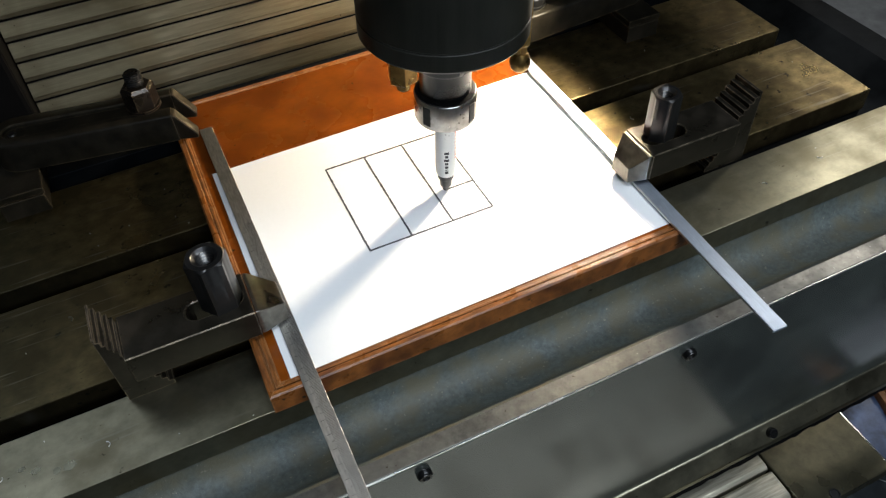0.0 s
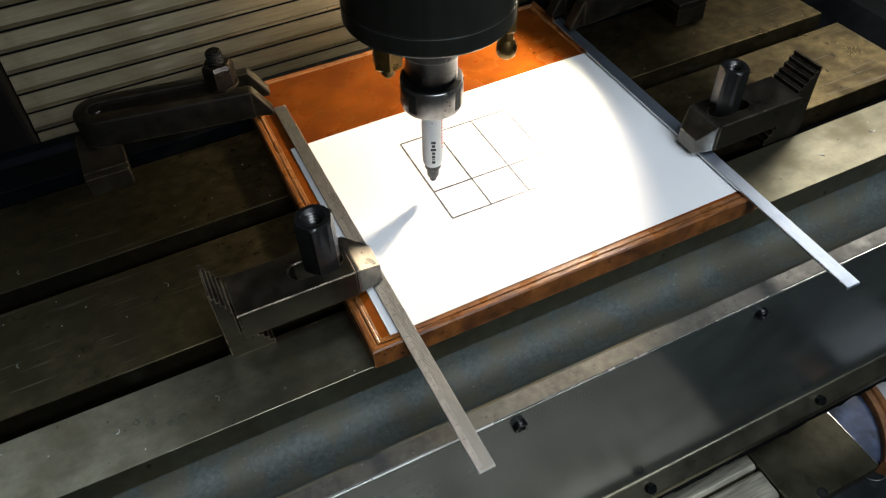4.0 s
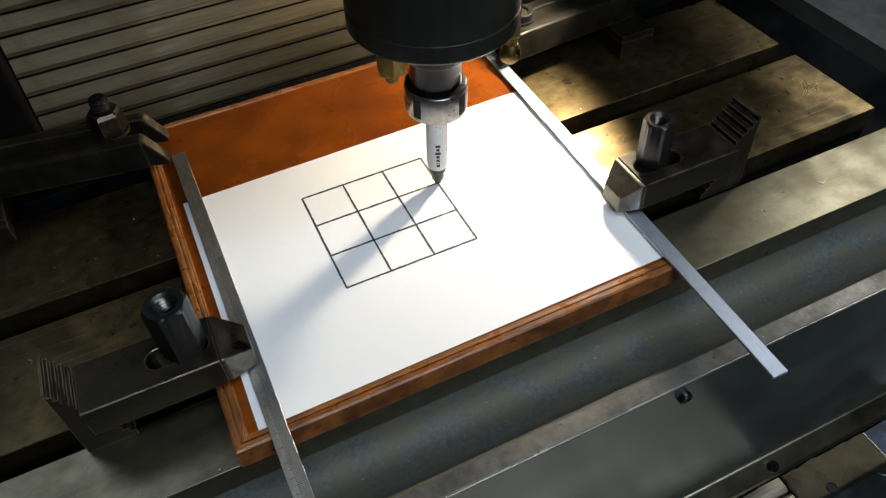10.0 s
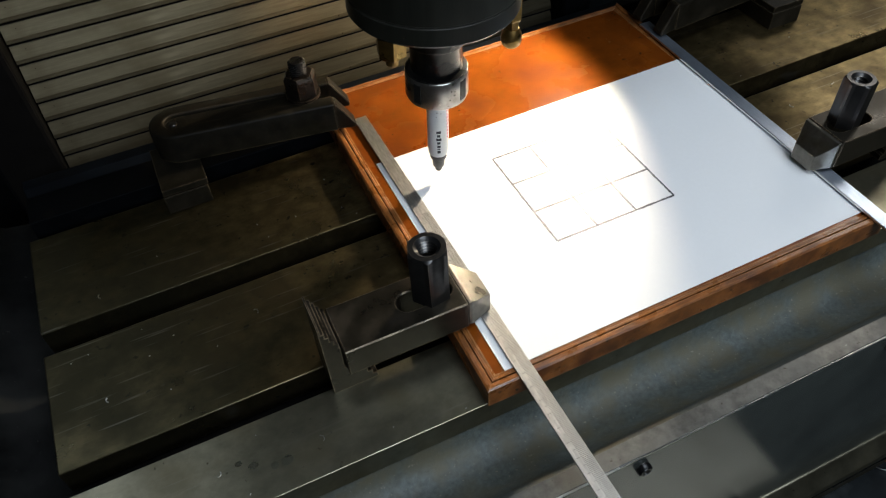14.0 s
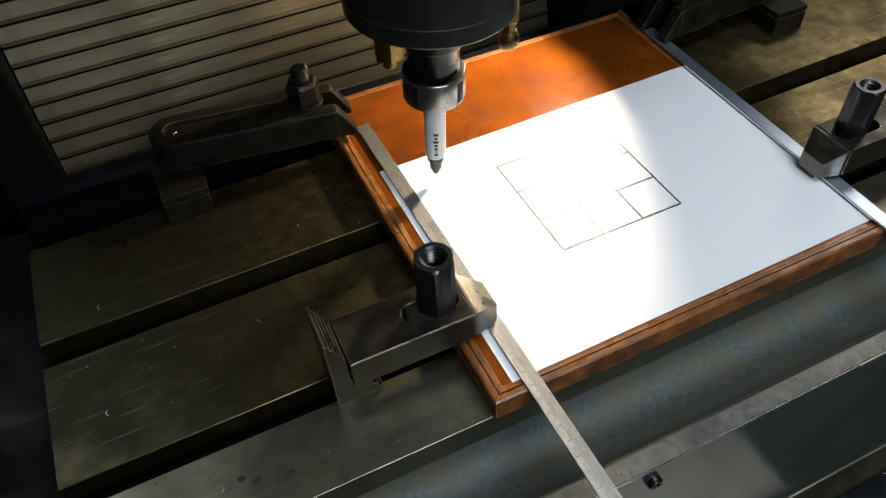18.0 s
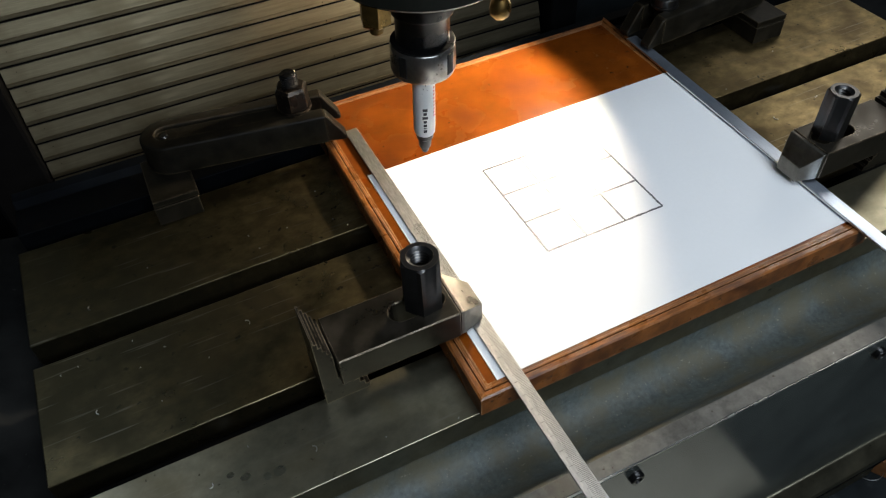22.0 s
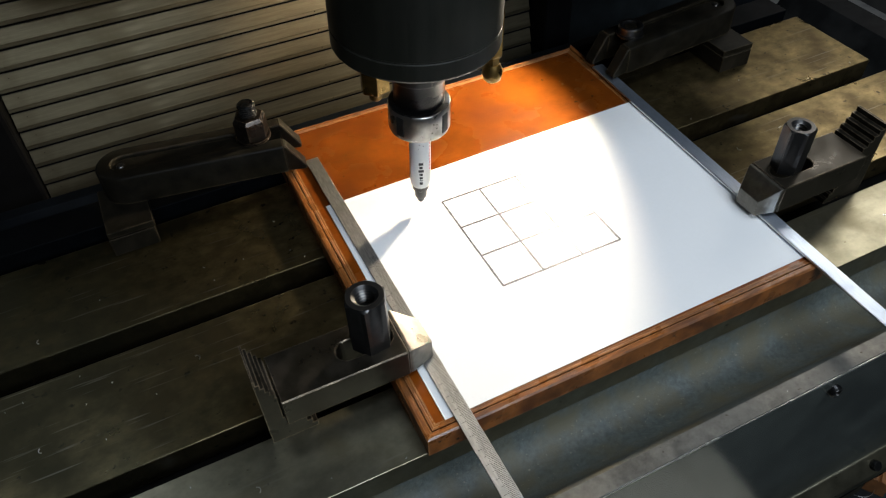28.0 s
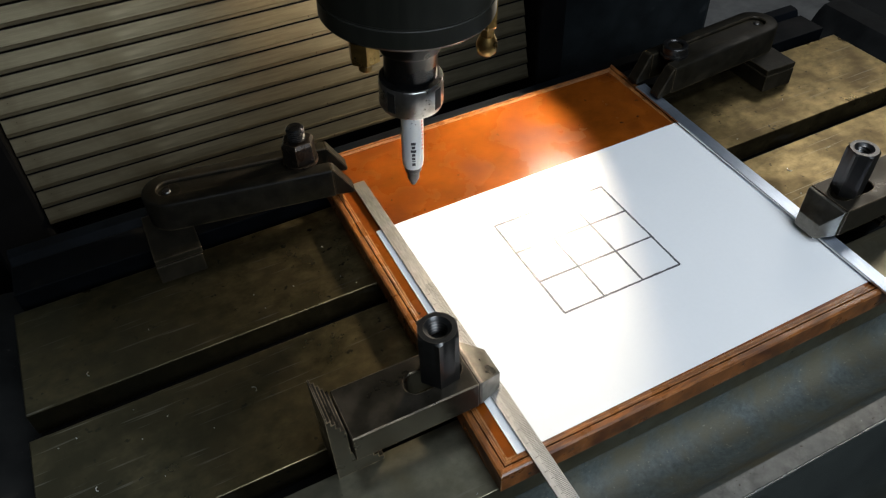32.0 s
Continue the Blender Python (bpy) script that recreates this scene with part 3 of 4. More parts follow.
def tray():
    t = thing("wooden_panel", "stained brown wooden panel with a moulded rim, clamped on the table", "wooden panel")
    part("panel", box(TX0 + 0.009, TX1 - 0.009, TY0 + 0.009, TY1 - 0.009, TOP + 0.002, -0.0006), PANEL, t, "varnished orange-brown panel")
    prof = [(0, TOP + 0.0005), (0, 0.0002), (0.0012, 0.0011), (0.0040, 0.0011), (0.0046, 0.0003), (0.0047, -0.0016), (0.0054, -0.0016), (0.0056, 0.0003), (0.0068, 0.0003), (0.0076, -0.0002), (0.0086, -0.0002), (0.0088, -0.0005), (0.0095, -0.0005), (0.0095, TOP + 0.0005)]
    for name, a, b, along in (("front_rail", TX0, TX1, "f"), ("back_rail", TX0, TX1, "b"), ("side_rail", TY0, TY1, "l"), ("side_rail", TY0, TY1, "r")):
        bm = bmesh.new()
        ends = []
        for e, s in ((a, 1), (b, -1)):
            ring = []
            for d, z in prof:
                d = d if along != "b" else 0.0045 + 0.5 * d
                u = e + s * d
                ring.append(bm.verts.new({"f": (u, TY0 + d, z), "b": (u, TY1 - d, z), "l": (TX0 + d, u, z), "r": (TX1 - d, u, z)}[along]))
            ends.append(ring)
        n = len(prof)
        for i in range(n):
            bm.faces.new((ends[0][i], ends[0][(i + 1) % n], ends[1][(i + 1) % n], ends[1][i]))
        bm.faces.new(ends[0]), bm.faces.new(ends[1][::-1])
        part(name, bm, WOOD if along in "fb" else SIDEWOOD, t, "reddish moulded wooden rail")
    ON_TABLE.append((t, Matrix()))


tray()


def paper():
    p = thing("paper_sheet", "white paper sheet with a black marker grid, under two rules", "paper")
    bm = bmesh.new()
    nx, ny = 30, 22
    x0, x1, y0, y1 = -0.0815, 0.2075, -0.0745, 0.1355
    vs = [[bm.verts.new((lerp(x0, x1, i / nx), lerp(y0, y1, j / ny) + 0.003 * (i / nx - 0.5), 0.0001 + 0.00012 * noise.noise((i * 0.31, j * 0.37, 0)))) for j in range(ny + 1)] for i in range(nx + 1)]
    for i in range(nx):
        for j in range(ny):
            bm.faces.new((vs[i][j], vs[i + 1][j], vs[i + 1][j + 1], vs[i][j + 1]))
    ret = bmesh.ops.extrude_face_region(bm, geom=bm.faces[:])
    for v in ret["geom"]:
        if isinstance(v, bmesh.types.BMVert):
            v.co.z = -0.0004
    part("sheet", bm, PAPER, p, smooth=True)
    w = 0.00062

    def stroke(x0, y0, x1, y1):
        d = Vector((x1 - x0, y1 - y0, 0))
        n = max(2, int(d.length / 0.0016))
        side = Vector((-d.y, d.x, 0)).normalized()
        bm = bmesh.new()
        rows = []
        for k in range(n + 1):
            c = Vector((x0, y0, 0)) + d * (k / n)
            ww = w * (0.85 + 0.5 * random.random())
            off = side * 0.00012 * random.uniform(-1, 1)
            rows.append([bm.verts.new(c + off + side * ww + Vector((0, 0, z))) for z in (0, 0.00035)] + [bm.verts.new(c + off - side * ww + Vector((0, 0, z))) for z in (0.00035, 0)])
        for a, b in zip(rows, rows[1:]):
            for i in range(4):
                bm.faces.new((a[i], a[(i + 1) % 4], b[(i + 1) % 4], b[i]))
        bm.faces.new(rows[0]), bm.faces.new(rows[-1][::-1])
        return bm

    g = 3 * CELL
    for a in range(4):
        part("marker_line", stroke(a * CELL, 0, a * CELL, g), INK, p)
    for y in (0, g):
        part("marker_line", stroke(0, y, g, y), INK, p)
    part("marker_line", stroke(0.0737, CELL, g, CELL), INK, p)
    # strokes that grow behind the pen: short lengths that come up through the sheet as the tip passes
    n = 22
    for k in range(n):
        a, b = 0.0737 * (1 - k / n), 0.0737 * (1 - (k + 1) / n)
        MARKS.append((part("marker_dash", stroke(a, CELL, b, CELL), INK, p), 3.08 * (k + 0.5) / n))
    n = 28
    for k in range(n):
        MARKS.append((part("marker_dash", stroke(g * k / n, 2 * CELL, g * (k + 1) / n, 2 * CELL), INK, p), 5.39 + 4.07 * (k + 0.5) / n))
    ON_TABLE.append((p, Matrix()))


paper()


def rules():
    a = thing("steel_rule", "worn steel rule with engraved graduations, lying along the paper edge", "steel rule")
    part("blade", box(-0.0053, 0.0053, -0.186, 0.192, 0, 0.0012, 0.0002, 1), STEEL, a)
    for k in range(250):
        y = -0.184 + 0.001 * k
        l = 0.0085 if k % 10 == 0 else (0.0072 if k % 5 == 0 else 0.0058)
        part("graduation", box(0.0048 - l, 0.0048, y, y + 0.00026, 0.0011, 0.00123), ENGRAVED, a)
    m = pose(-0.0715, 0, 0.0012, 0, 0, 0.45)
    ON_TABLE.append((a, m))
    b = thing("flat_bar", "bright aluminium flat bar holding the paper edge down", "metal bar")
    part("bar", box(-0.0054, 0.0054, -0.1825, 0.194, 0, 0.0022, 0.0004, 1), ALU, b)
    # brighter metal strip that draws the highlight along the bar's inner edge
    part("highlight_edge", box(-0.00555, -0.0053, -0.182, 0.1935, 0.0004, 0.0019, 0.0001, 1), SWARF, b, "thin bright strip for the edge highlight")
    ON_TABLE.append((b, pose(0.2050, 0.002, 0.0013, 0, 0, -1.1)))


rules()


def coupling_nut(height, across=0.0225, bore=0.0068):
    """A long hexagon nut with a chamfered, threaded mouth."""
    n = thing("coupling_nut", "tall dark hexagonal coupling nut on a clamp", "nut", "clamp nuts")
    N = 48

    def hexr(a):
        return across / 2 / math.cos((a % (math.pi / 3)) - math.pi / 6)

    bm = bmesh.new()
    rings = []
    for z, f in ((0, None), (height - 0.0022, None), (height, across / 2 * 0.985), (height, bore + 0.0012), (height - 0.0012, bore)):
        ring = []
        for k in range(N):
            a = 2 * math.pi * k / N
            rad = hexr(a) if f is None else f
            if f is None and z > 0:
                zz = height - 0.0006 - 0.5 * max(0, rad - across / 2)
            else:
                zz = z
            ring.append(bm.verts.new((rad * math.cos(a), rad * math.sin(a), zz)))
        rings.append(ring)
    turns = 5
    for k in range(turns * 2):
        z = height - 0.002 - 0.00125 * k
        rad = bore - (0.0 if k % 2 else 0.0011)
        rings.append([bm.verts.new((rad * math.cos(2 * math.pi * q / N), rad * math.sin(2 * math.pi * q / N), z)) for q in range(N)])
    for a, b in zip(rings, rings[1:]):
        for k in range(N):
            bm.faces.new((a[k], a[(k + 1) % N], b[(k + 1) % N], b[k]))
    bm.faces.new(rings[0][::-1]), bm.faces.new(rings[-1])
    part("hexagon", bm, NUTSTEEL, n, smooth=True)
    return n


def step_clamp(m, mirror, width, run, reach, tip, label):
    """A strap with a tapered nose at +x, a slot, and a toothed step block at its tail."""
    c = thing("clamp_strap", label, "clamp", "toothed clamps")
    h = width / 2
    z0, z1 = 0.0065, 0.0290
    tail, neck = -0.0925, -0.0140
    out = [(tail, -h), (neck, -h), (neck, h), (tail, h)]
    part("strap", slotted(out, (-0.046, -0.0245, 0.0, 0.0072), z0, z1, 0.0006), BLUED, c)
    bm = bmesh.new()
    rings = []
    for x, hw, lo, hi in ((neck + 0.0002, h - 0.0006, z0 + 0.0005, z1 - 0.0005), (neck + 0.0025, h - 0.0006, z0 + 0.0003, z1 - 0.0006), (reach, h * 0.55, 0.0030, z0 + tip)):
        rings.append([bm.verts.new((x, y, z)) for y, z in ((-hw, lo), (-hw, hi), (hw, hi), (hw, lo))])
    for p, q in zip(rings, rings[1:]):
        for i in range(4):
            bm.faces.new((p[i], p[(i + 1) % 4], q[(i + 1) % 4], q[i]))
    bm.faces.new(rings[0]), bm.faces.new(rings[-1][::-1])
    bmesh.ops.recalc_face_normals(bm, faces=bm.faces)
    bmesh.ops.bevel(bm, geom=[e for e in bm.edges if e.calc_face_angle(0) > 0.3], offset=0.0004, segments=1, affect="EDGES")
    part("nose", bm, LITNOSE, c, "ground nose, brighter for the light on it")
    b = thing("step_block", "dark steel step block with fine stepped teeth under a clamp", "step block", "toothed blocks")
    outer = tail - 0.0005 - 5 * run
    pts = [(outer, TOP), (outer, 0.0475)]
    x, z = outer + run * 0.6, 0.0475
    pts.append((x, z))
    while z > z1 - 0.001:
        z -= 0.0042
        pts.append((x - 0.0003, z))
        x += run
        if z > z1 - 0.001:
            pts.append((min(x, tail - 0.0008), z))
    pts += [(tail - 0.0008, z), (tail - 0.0008, z0 - 0.001), (tail + 0.006, z0 - 0.0012)]
    zz, xx = z0 - 0.0012, tail + 0.006
    for k in range(4):
        zz -= 0.0042
        pts.append((xx, zz))
        xx += 0.003
        pts.append((xx, zz))
    pts.append((xx, TOP))
    lo, hi = (-h * 0.96, 0.011) if mirror else (-0.011, h * 0.96)
    part("steps", prism(pts, lo, hi, "y"), BLUED, b)
    flip = Matrix() if not mirror else pose(0, 0, 0, 0, 0, 180)
    ON_TABLE.append((c, m @ flip))
    ON_TABLE.append((b, m @ flip))
    return c


step_clamp(pose(-0.0735, -0.0235, 0), False, 0.036, 0.0021, 0.0045, 0.0120, "dark blued steel clamp strap pressing on the rule")
step_clamp(pose(0.1935, -0.0180, 0.0008), True, 0.034, 0.0036, 0.0, 0.0095, "dark blued steel clamp strap pressing on the bar")
n1 = coupling_nut(0.041)
ON_TABLE.append((n1, pose(-0.1035, -0.0225, 0.0282, 0, 0, 8)))
n2 = coupling_nut(0.0375, 0.0192, 0.0056)
ON_TABLE.append((n2, pose(0.2255, -0.0160, 0.0290, 0, 0, 13)))


def goose_clamp(m, label, nut_x, block, tall=True):
    """A forged fork with two chamfered prongs towards +x and a rounded tail."""
    c = thing("forged_clamp", label, "clamp", "forged clamps")
    L, h, g, z0, z1 = 0.157, 0.0203, 0.0085, 0.0062, 0.031
    prof = [(-0.0157, z0 + 0.0002), (-0.001, z0 - 0.0015), (0, z0 + 0.002), (-0.0135, z1 - 0.001), (-0.0157, z1 - 0.0002)]
    for y0, y1 in ((-h + 0.0003, -g - 0.0003), (g + 0.0003, h - 0.0003)):
        part("prong", prism(prof, y0, y1, "y", 0.0008, 1), FORGED, c)
    bm = bmesh.new()
    N = 16
    rings = []
    section = ((g, z0), (g, z1 - 0.0008), (g + 0.0008, z1), (h - 0.002, z1), (h - 0.0008, z1 - 0.0006), (h, z1 - 0.002), (h, z0))
    rings.append([bm.verts.new((-0.0155, r, z)) for r, z in section])
    for k in range(N + 1):
        a = math.pi / 2 + math.pi * k / N
        rings.append([bm.verts.new((-L + h + r * math.cos(a), r * math.sin(a), z)) for r, z in section])
    rings.append([bm.verts.new((-0.0155, -r, z)) for r, z in section])
    for p, q in zip(rings, rings[1:]):
        for i in range(7):
            bm.faces.new((p[i], p[(i + 1) % 7], q[(i + 1) % 7], q[i]))
    bm.faces.new(rings[0]), bm.faces.new(rings[-1][::-1])
    part("fork", bm, FORGED, c, "forged fork with worn brown edges", smooth=True)
    part("web", joined(box(-L + h, -0.030, -g, g, z0 + 0.0005, z1 - 0.0032), lathe([(0, z0 + 0.001), (g, z0 + 0.001), (g, z1 - 0.0036), (0, z1 - 0.0036)], 32, -L + h, 0)), FORGED, c, "shallow recess between the prongs")
    part("pin", lathe([(0, z1 - 0.0018), (0.0026, z1 - 0.002), (0.0032, z1 - 0.0028), (0.0032, z1 - 0.0034), (0, z1 - 0.0034)], 20, -L + h - 0.002, 0), NUTSTEEL, c, "small steel pin", smooth=True)
    ON_TABLE.append((c, m))
    r = thing("riser_block", "square dark steel packing block under the clamp tail", "packing block", "packing blocks")
    part("block", box(-0.017, 0.017, 0, 0.056, TOP, 0.0005, 0.0008), FORGED, r)
    part("shim", box(-0.0165, 0.018, 0.001, 0.055, 0.0007, 0.0061, 0.0006), FORGED, r)
    ON_TABLE.append((r, block))
    n = thing("stud_nut", "dark hexagon nut and threaded stud on a forged clamp", "nut", "stud nuts")
    if not tall:
        part("washer", lathe([(0.007, 0), (0.0125, 0), (0.0125, 0.002), (0.007, 0.002), (0.007, 0)], 32), NUTSTEEL, n)
        part("nut", lathe([(0.006, 0.0022), (0.0112, 0.0022), (0.0112, 0.0085), (0.0104, 0.0094), (0.0076, 0.0094), (0.0066, 0.0085), (0.006, 0.0022)], 40), NUTSTEEL, n, "round nut", smooth=True)
        part("stud", lathe([(0, 0.001), (0.0058, 0.001), (0.0058, 0.0072), (0.005, 0.0078), (0, 0.0078)], 24), FORGED, n, "stud end", smooth=True)
        ON_TABLE.append((n, m @ pose(nut_x, 0, 0.0312, 0, 0, 15)))
        return
    part("washer", lathe([(0.007, 0), (0.0135, 0), (0.0135, 0.0022), (0.007, 0.0022), (0.007, 0)], 32), FORGEDNUT, n)
    bm = lathe([(0, 0.0024), (0.0128, 0.0024), (0.0132, 0.0034), (0.0132, 0.0180), (0.0112, 0.0205), (0.006, 0.0205), (0, 0.0205)], 6)
    part("nut", bm, FORGEDNUT, n)
    prof = [(0, 0.0207)]
    for k in range(6):
        prof += [(0.0058, 0.0208 + 0.0017 * k), (0.0069, 0.0216 + 0.0017 * k)]
    prof += [(0.0056, 0.0314), (0, 0.0316)]
    part("stud", lathe(prof, 24), NECK, n, "threaded stud end")
    ON_TABLE.append((n, m @ pose(nut_x, 0, 0.0312, 0, 0, 15)))


goose_clamp(pose(-0.0765, 0.1980, 0, 0, 0, -9.5), "black forged clamp fork with worn brown edges", -0.036, pose(-0.2215, 0.1730, 0))
goose_clamp(pose(0.2040, 0.1870, 0, 0, 0, 185), "black forged clamp fork in deep shade", -0.032, pose(0.3380, 0.1530, 0), False)


# ---------------------------------------------------------------- spindle and pen
# the spindle leans a little in its mounting
SQUINT = Matrix.Rotation(radians(2.2), 4, Vector((0.39, 0.92, 0)))


def spindle():
    s = thing("spindle_head", "black cylindrical spindle head with a bright collet nut", "spindle")
    R = 0.0533
    part("housing", lathe([(0, 0.25), (R, 0.25), (R, 0.1514), (R - 0.0006, 0.1508), (R - 0.0006, 0.1502), (0, 0.1502)], 96, -0.001), CAP, s, "glossy black housing", smooth=True)
    # casting out of view, its size set to shade the upper slats
    part("head_casting", box(-0.27, 0.22, -0.065, 0.312, 0.248, 0.75, 0.012), CHIPPED, s, "unseen dark painted head casting above the spindle, sized for shade")
    # invented block out of view that keeps overhead light off the right rear
    part("side_shade_block", box(0.245, 0.46, 0.035, 0.225, 0.128, 0.75, 0.012), CHIPPED, s, "unseen dark block beside the head casting, added for shade")
    part("end_cap", lathe([(0, 0.1500), (R - 0.0004, 0.1500), (R, 0.1496), (R, 0.1392), (R - 0.0012, 0.1376), (R - 0.003, 0.1372), (0.022, 0.1372), (0, 0.1372)], 96, -0.001), CAP, s, "black end cap", smooth=True)
    part("nose", lathe([(0, 0.1370), (0.0207, 0.1370), (0.0207, 0.1136), (0.0198, 0.1118), (0.0176, 0.1114), (0.0172, 0.1108), (0.0172, 0.0905), (0, 0.0900)], 64), NECK, s, "black oxide spindle nose", smooth=True)
    nut = part("collet_nut", lathe([(0.0172, 0.0905), (0.0190, 0.0915), (0.0207, 0.0905), (0.0212, 0.0895), (0.0212, 0.0725), (0.0203, 0.0702), (0.0150, 0.0692), (0.0080, 0.0692), (0.0080, 0.0780), (0.0160, 0.0780), (0.0172, 0.0905)], 96), COLLET, s, "worn bright steel collet nut", smooth=True)
    for k in range(4):
        a = math.radians(-151 + 91 * k)
        g = part("spanner_slot", box(-0.0030, 0.0030, -0.0006, 0.0006, 0.0735, 0.0880, 0.0003, 1), SLOT, nut, "black spanner slot")
        g.matrix_basis = pose(0.02085 * math.cos(a), 0.02085 * math.sin(a), 0, 0, 0, math.degrees(a) + 90)
    part("nut_recess", lathe([(0.0150, 0.0925), (0.0200, 0.0918), (0.0207, 0.0914), (0.0207, 0.0902), (0.0150, 0.0900), (0.0150, 0.0925)], 64), NECK, s, "black recess on top of the nut", smooth=True)
    body = lathe([(0, 0.1226), (0.0078, 0.1228), (0.0092, 0.1240), (0.0094, 0.1371), (0, 0.1371)], 6, -0.0385, -0.0225, 0.3)
    noz = part("coolant_nozzle", body, BRASS, s, "short oil-stained brass nozzle", smooth=True)
    hexp = lathe([(0, -0.0062), (0.0030, -0.0060), (0.0040, -0.0050), (0.0042, 0.003), (0, 0.003)], 20)
    part("nozzle_nut", hexp, BRASS, noz, "small round brass jet", m=pose(-0.0385, -0.0225, 0.1226, 0, 0, 12))
    nz = joined(lathe([(0, 0.150), (0.0062, 0.150), (0.0062, 0.1200), (0.0045, 0.1180), (0.0045, 0.1130), (0, 0.1130)], 6), lathe([(0, 0.1135), (0.0046, 0.1130), (0.0064, 0.1090), (0.0068, 0.1055), (0.0060, 0.1020), (0.0038, 0.1000), (0, 0.0996)], 24))
    nz.transform(pose(0.0430, -0.0210, 0.006))
    part("coolant_nozzle", nz, BRASS, s, "long brass nozzle with a ball end", smooth=True)
    ON_HEAD.append((s, SQUINT))
    p = thing("marker_pen", "white marker pen with a black tip held in the collet", "marker pen")
    part("barrel", lathe([(0, 0.079), (0.0076, 0.079), (0.0076, 0.0240), (0.0072, 0.0190), (0.0066, 0.0178), (0, 0.0178)], 40), BARREL, p, "white printed barrel", smooth=True)
    part("grip", lathe([(0, 0.0176), (0.0062, 0.0176), (0.0060, 0.0140), (0.0046, 0.0126), (0.0043, 0.0060), (0.0036, 0.0050), (0, 0.0050)], 32), BLACKP, p, "black cone", smooth=True)
    part("tip", lathe([(0, 0.0049), (0.0028, 0.0049), (0.0026, 0.0020), (0.0014, 0.0003), (0, 0.0001)], 20), BLACKP, p, "black felt tip", smooth=True)
    # print on the barrel: bars in place of the maker's word, and small specks
    def bar(ang, z0, z1, wide, mat, name="print_mark"):
        bm = bmesh.new()
        n = 3
        vs = []
        for k in range(n + 1):
            a = math.radians(ang) + wide / 0.00765 * (k / n - 0.5)
            vs.append([bm.verts.new((r * math.cos(a), r * math.sin(a), z)) for r, z in ((0.0074, z0), (0.00766, z0), (0.00766, z1), (0.0074, z1))])
        for a, b in zip(vs, vs[1:]):
            for i in range(4):
                bm.faces.new((a[i], a[(i + 1) % 4], b[(i + 1) % 4], b[i]))
        bm.faces.new(vs[0]), bm.faces.new(vs[-1][::-1])
        part(name, bm, mat, p)

    z = 0.0225
    for size, tall in ((0.0024, 0.0024), (0.0008, 0.0024), (0.0022, 0.0024), (0.0023, 0.0024), (0.0023, 0.0038), (0.0023, 0.0024), (0.0022, 0.0034)):
        bar(-110, z, z + size, tall, PRINT)
        z += size + 0.0009
    for ang, zz, sz, w in ((-116, 0.058, 0.0006, 0.0008), (-104, 0.0605, 0.0012, 0.0006), (-101, 0.0615, 0.0005, 0.0013), (-121, 0.0545, 0.0004, 0.0005), (-96, 0.0570, 0.0005, 0.0006), (-110, 0.0640, 0.0007, 0.0007)):
        bar(ang, zz, zz + sz, w, PRINT, "ink_speck")
    for k in range(9):
        bar(-52, 0.034 + 0.0028 * k, 0.0356 + 0.0028 * k, 0.0016, REDP)
    ON_HEAD.append((p, SQUINT))


spindle()


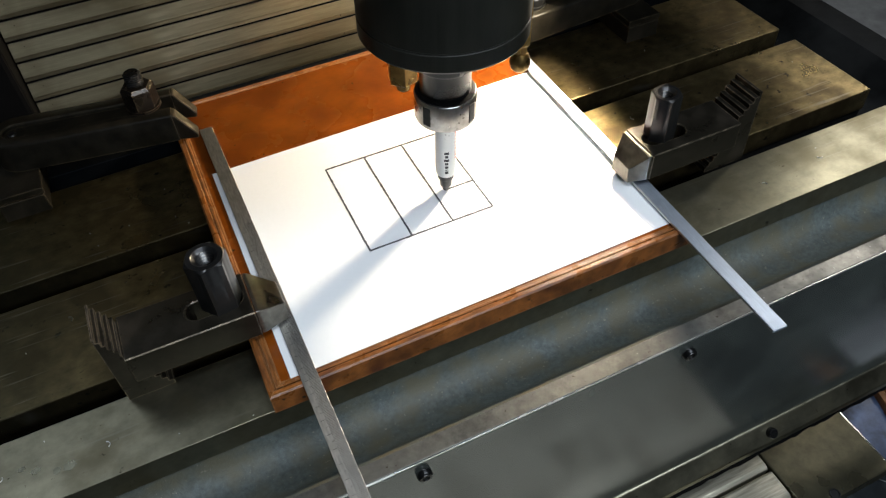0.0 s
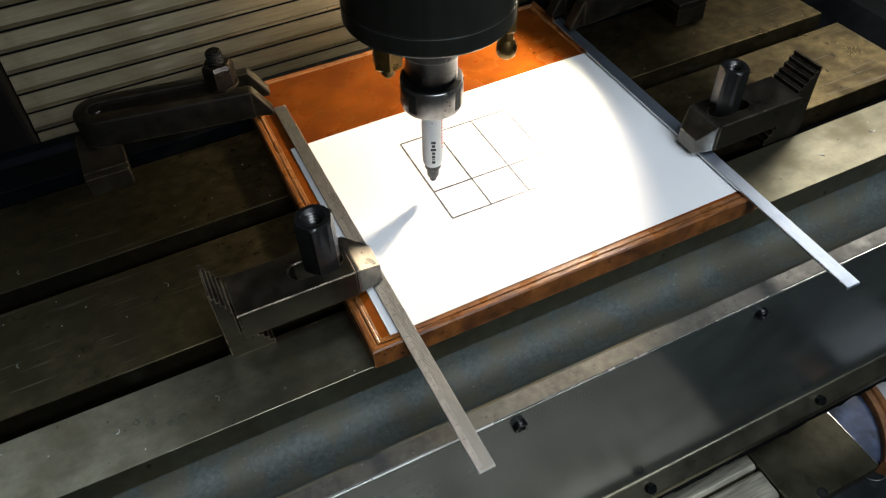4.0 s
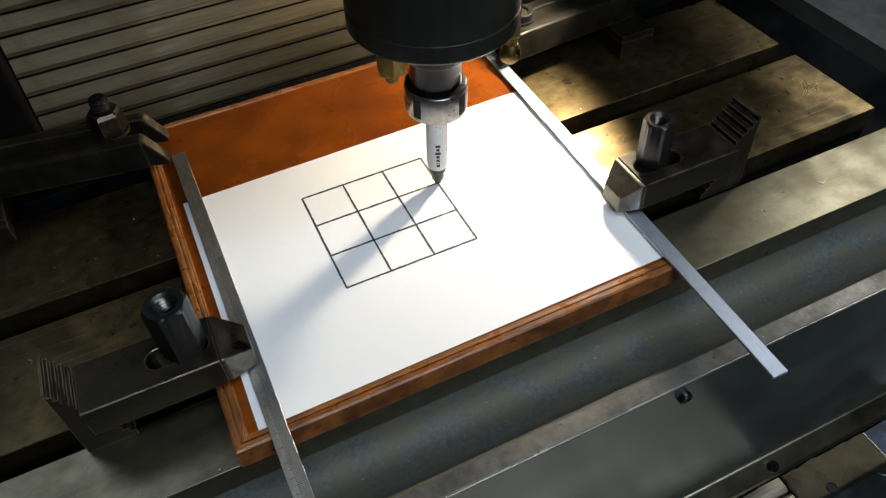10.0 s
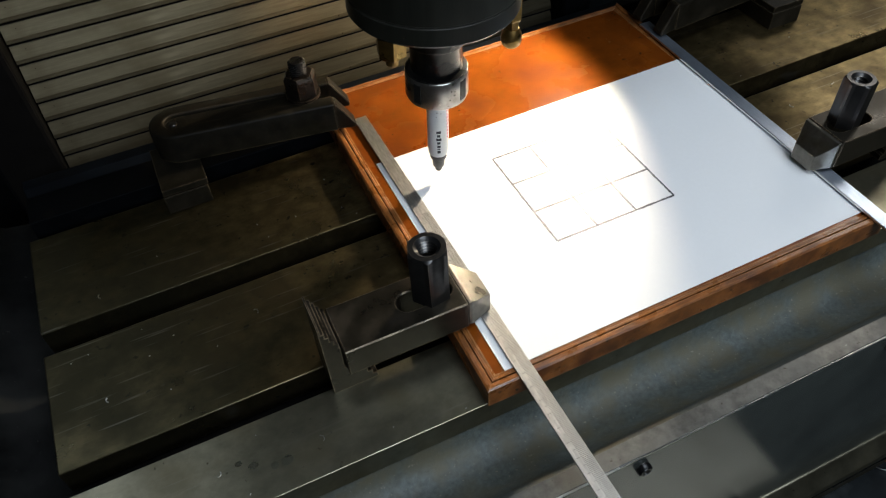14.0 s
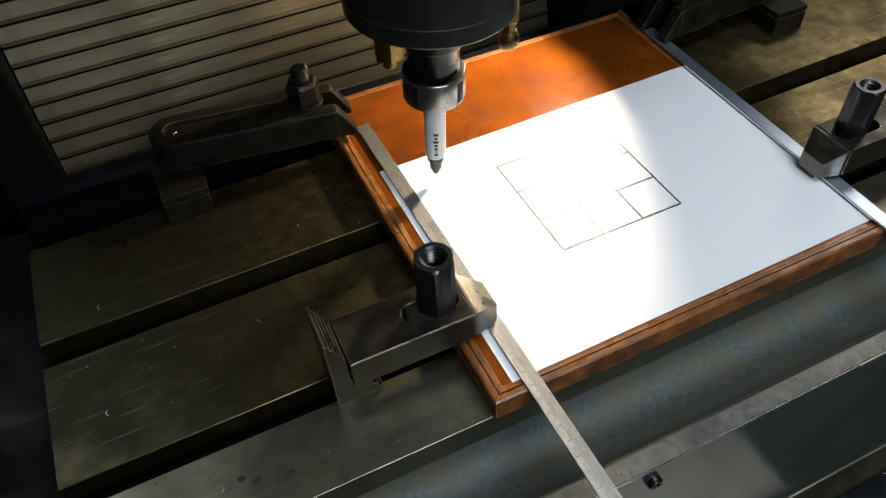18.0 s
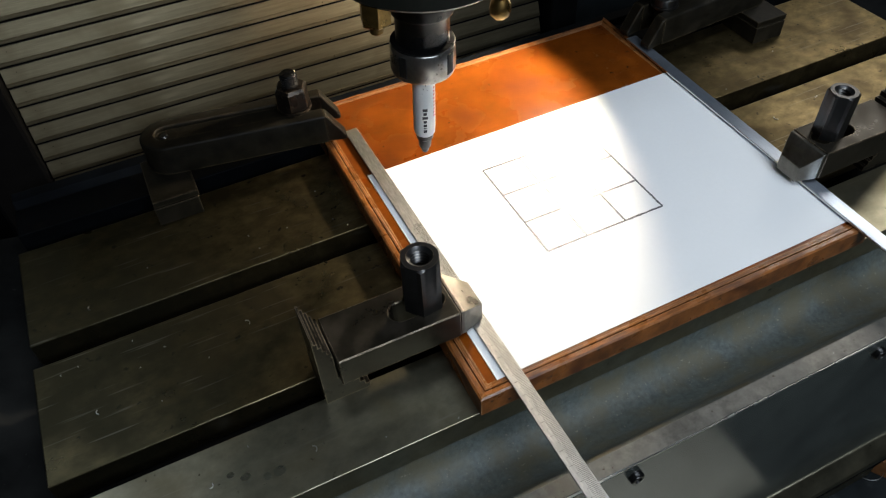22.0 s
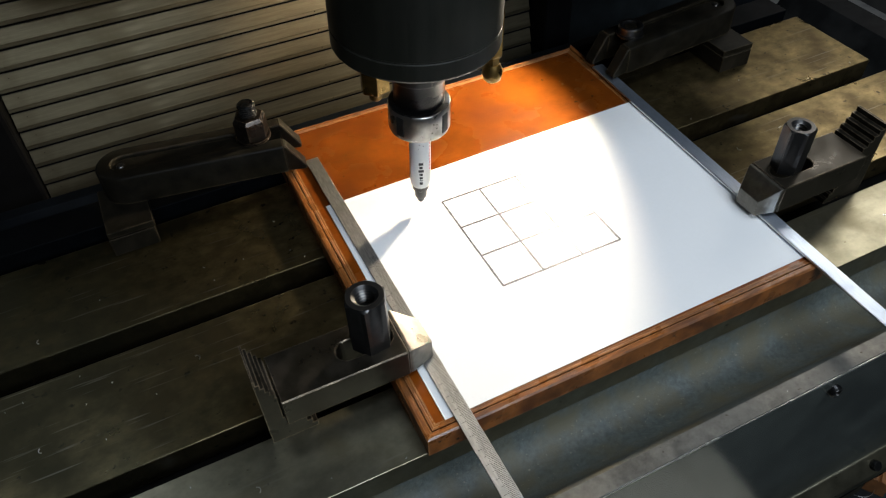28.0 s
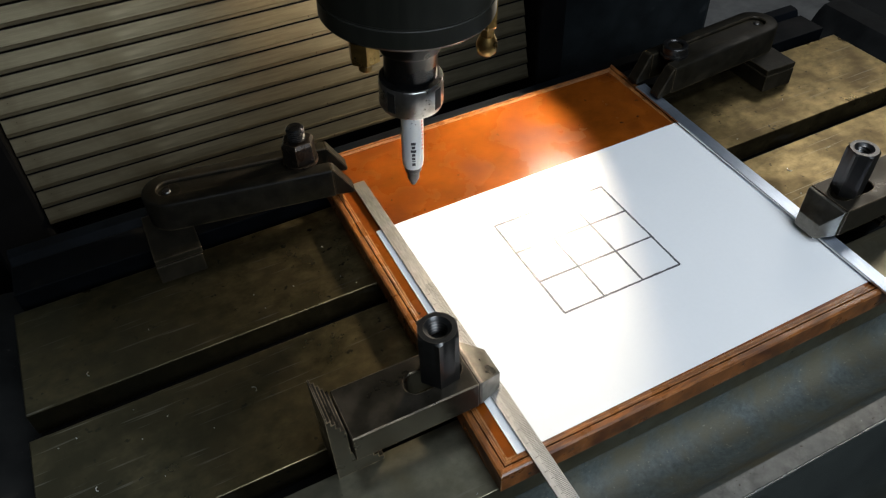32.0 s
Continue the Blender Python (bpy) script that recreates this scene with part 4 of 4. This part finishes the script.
def swarf():
    """Small bright chips left on the table."""
    spots = [(-0.3053, 0.0248, TOP), (-0.2986, 0.1137, TOP), (-0.205, 0.050, TOP), (-0.255, -0.055, TOP), (-0.195, -0.060, TOP), (0.26, 0.055, TOP), (0.36, -0.055, TOP), (0.30, -0.061, TOP)]
    for k in range(22):
        spots.append((random.uniform(-0.33, -0.11), random.choice((random.uniform(-0.08, -0.035), random.uniform(-0.005, 0.078), random.uniform(0.106, 0.16))), TOP))
    for k in range(10):
        spots.append((random.uniform(0.22, 0.45), random.choice((random.uniform(-0.08, -0.035), random.uniform(0.02, 0.078), random.uniform(0.106, 0.14))), TOP))
    for k in range(9):
        spots.append((random.uniform(-0.2, 0.4), random.uniform(-0.147, -0.139), -0.0244))
    bm = bmesh.new()
    ring = []
    for k in range(17):
        a = radians(200 + 9 * k)
        c, w = Vector((0.380 + 0.014 * math.cos(a), -0.236 + 0.016 * math.sin(a), -0.3690 + 0.0004 * k)), 0.0004
        ring.append([bm.verts.new(c + Vector((w * math.cos(a) * u, w * math.sin(a) * u, w * v))) for u, v in ((1, 0), (0, 1), (-1, 0), (0, -1))])
    for p, q in zip(ring, ring[1:]):
        for i in range(4):
            bm.faces.new((p[i], p[(i + 1) % 4], q[(i + 1) % 4], q[i]))
    bm.faces.new(ring[0]), bm.faces.new(ring[-1][::-1])
    tagged(part("wire_curl", bm, SWARF), "long thin bright wire curl lying on the machine base", "metal chip")
    for i, (x, y, z) in enumerate(spots):
        c = thing("metal_chip", "small bright curled metal chip on the table", "metal chip", "chips")
        bm = bmesh.new()
        a0 = random.uniform(0, 6)
        rows = []
        r = random.uniform(0.0012, 0.0022) if i < 8 else random.uniform(0.0004, 0.0009)
        for k in range(8 if i < 8 else 4):
            a = a0 + k * 0.35
            rows.append([bm.verts.new((r * math.cos(a), r * math.sin(a), u)) for u in (0.0, 0.0007)] + [bm.verts.new(((r + 0.0003) * math.cos(a), (r + 0.0003) * math.sin(a), u)) for u in (0.0007, 0.0)])
        for p, q in zip(rows, rows[1:]):
            for i in range(4):
                bm.faces.new((p[i], p[(i + 1) % 4], q[(i + 1) % 4], q[i]))
        bm.faces.new(rows[0]), bm.faces.new(rows[-1][::-1])
        part("curl", bm, SWARF, c)
        ON_TABLE.append((c, pose(x, y, z)))


swarf()


def motions():
    for ob, m in ON_TABLE:
        walk(ob, [(t, Matrix.Translation((*table_at(t), 0)) @ m) for t in TIMES])
    for ob, m in ON_HEAD:
        walk(ob, [(t, Matrix.Translation((0, 0, head_at(t))) @ m) for t in TIMES])
    for ob, t in MARKS:
        low, up = pose(0, 0, -0.0009), Matrix()
        walk(ob, [(0, low)] * (t > 0.1) + [(max(0.0, t - 0.05), low), (t + 0.05, up), (32, up)])


motions()
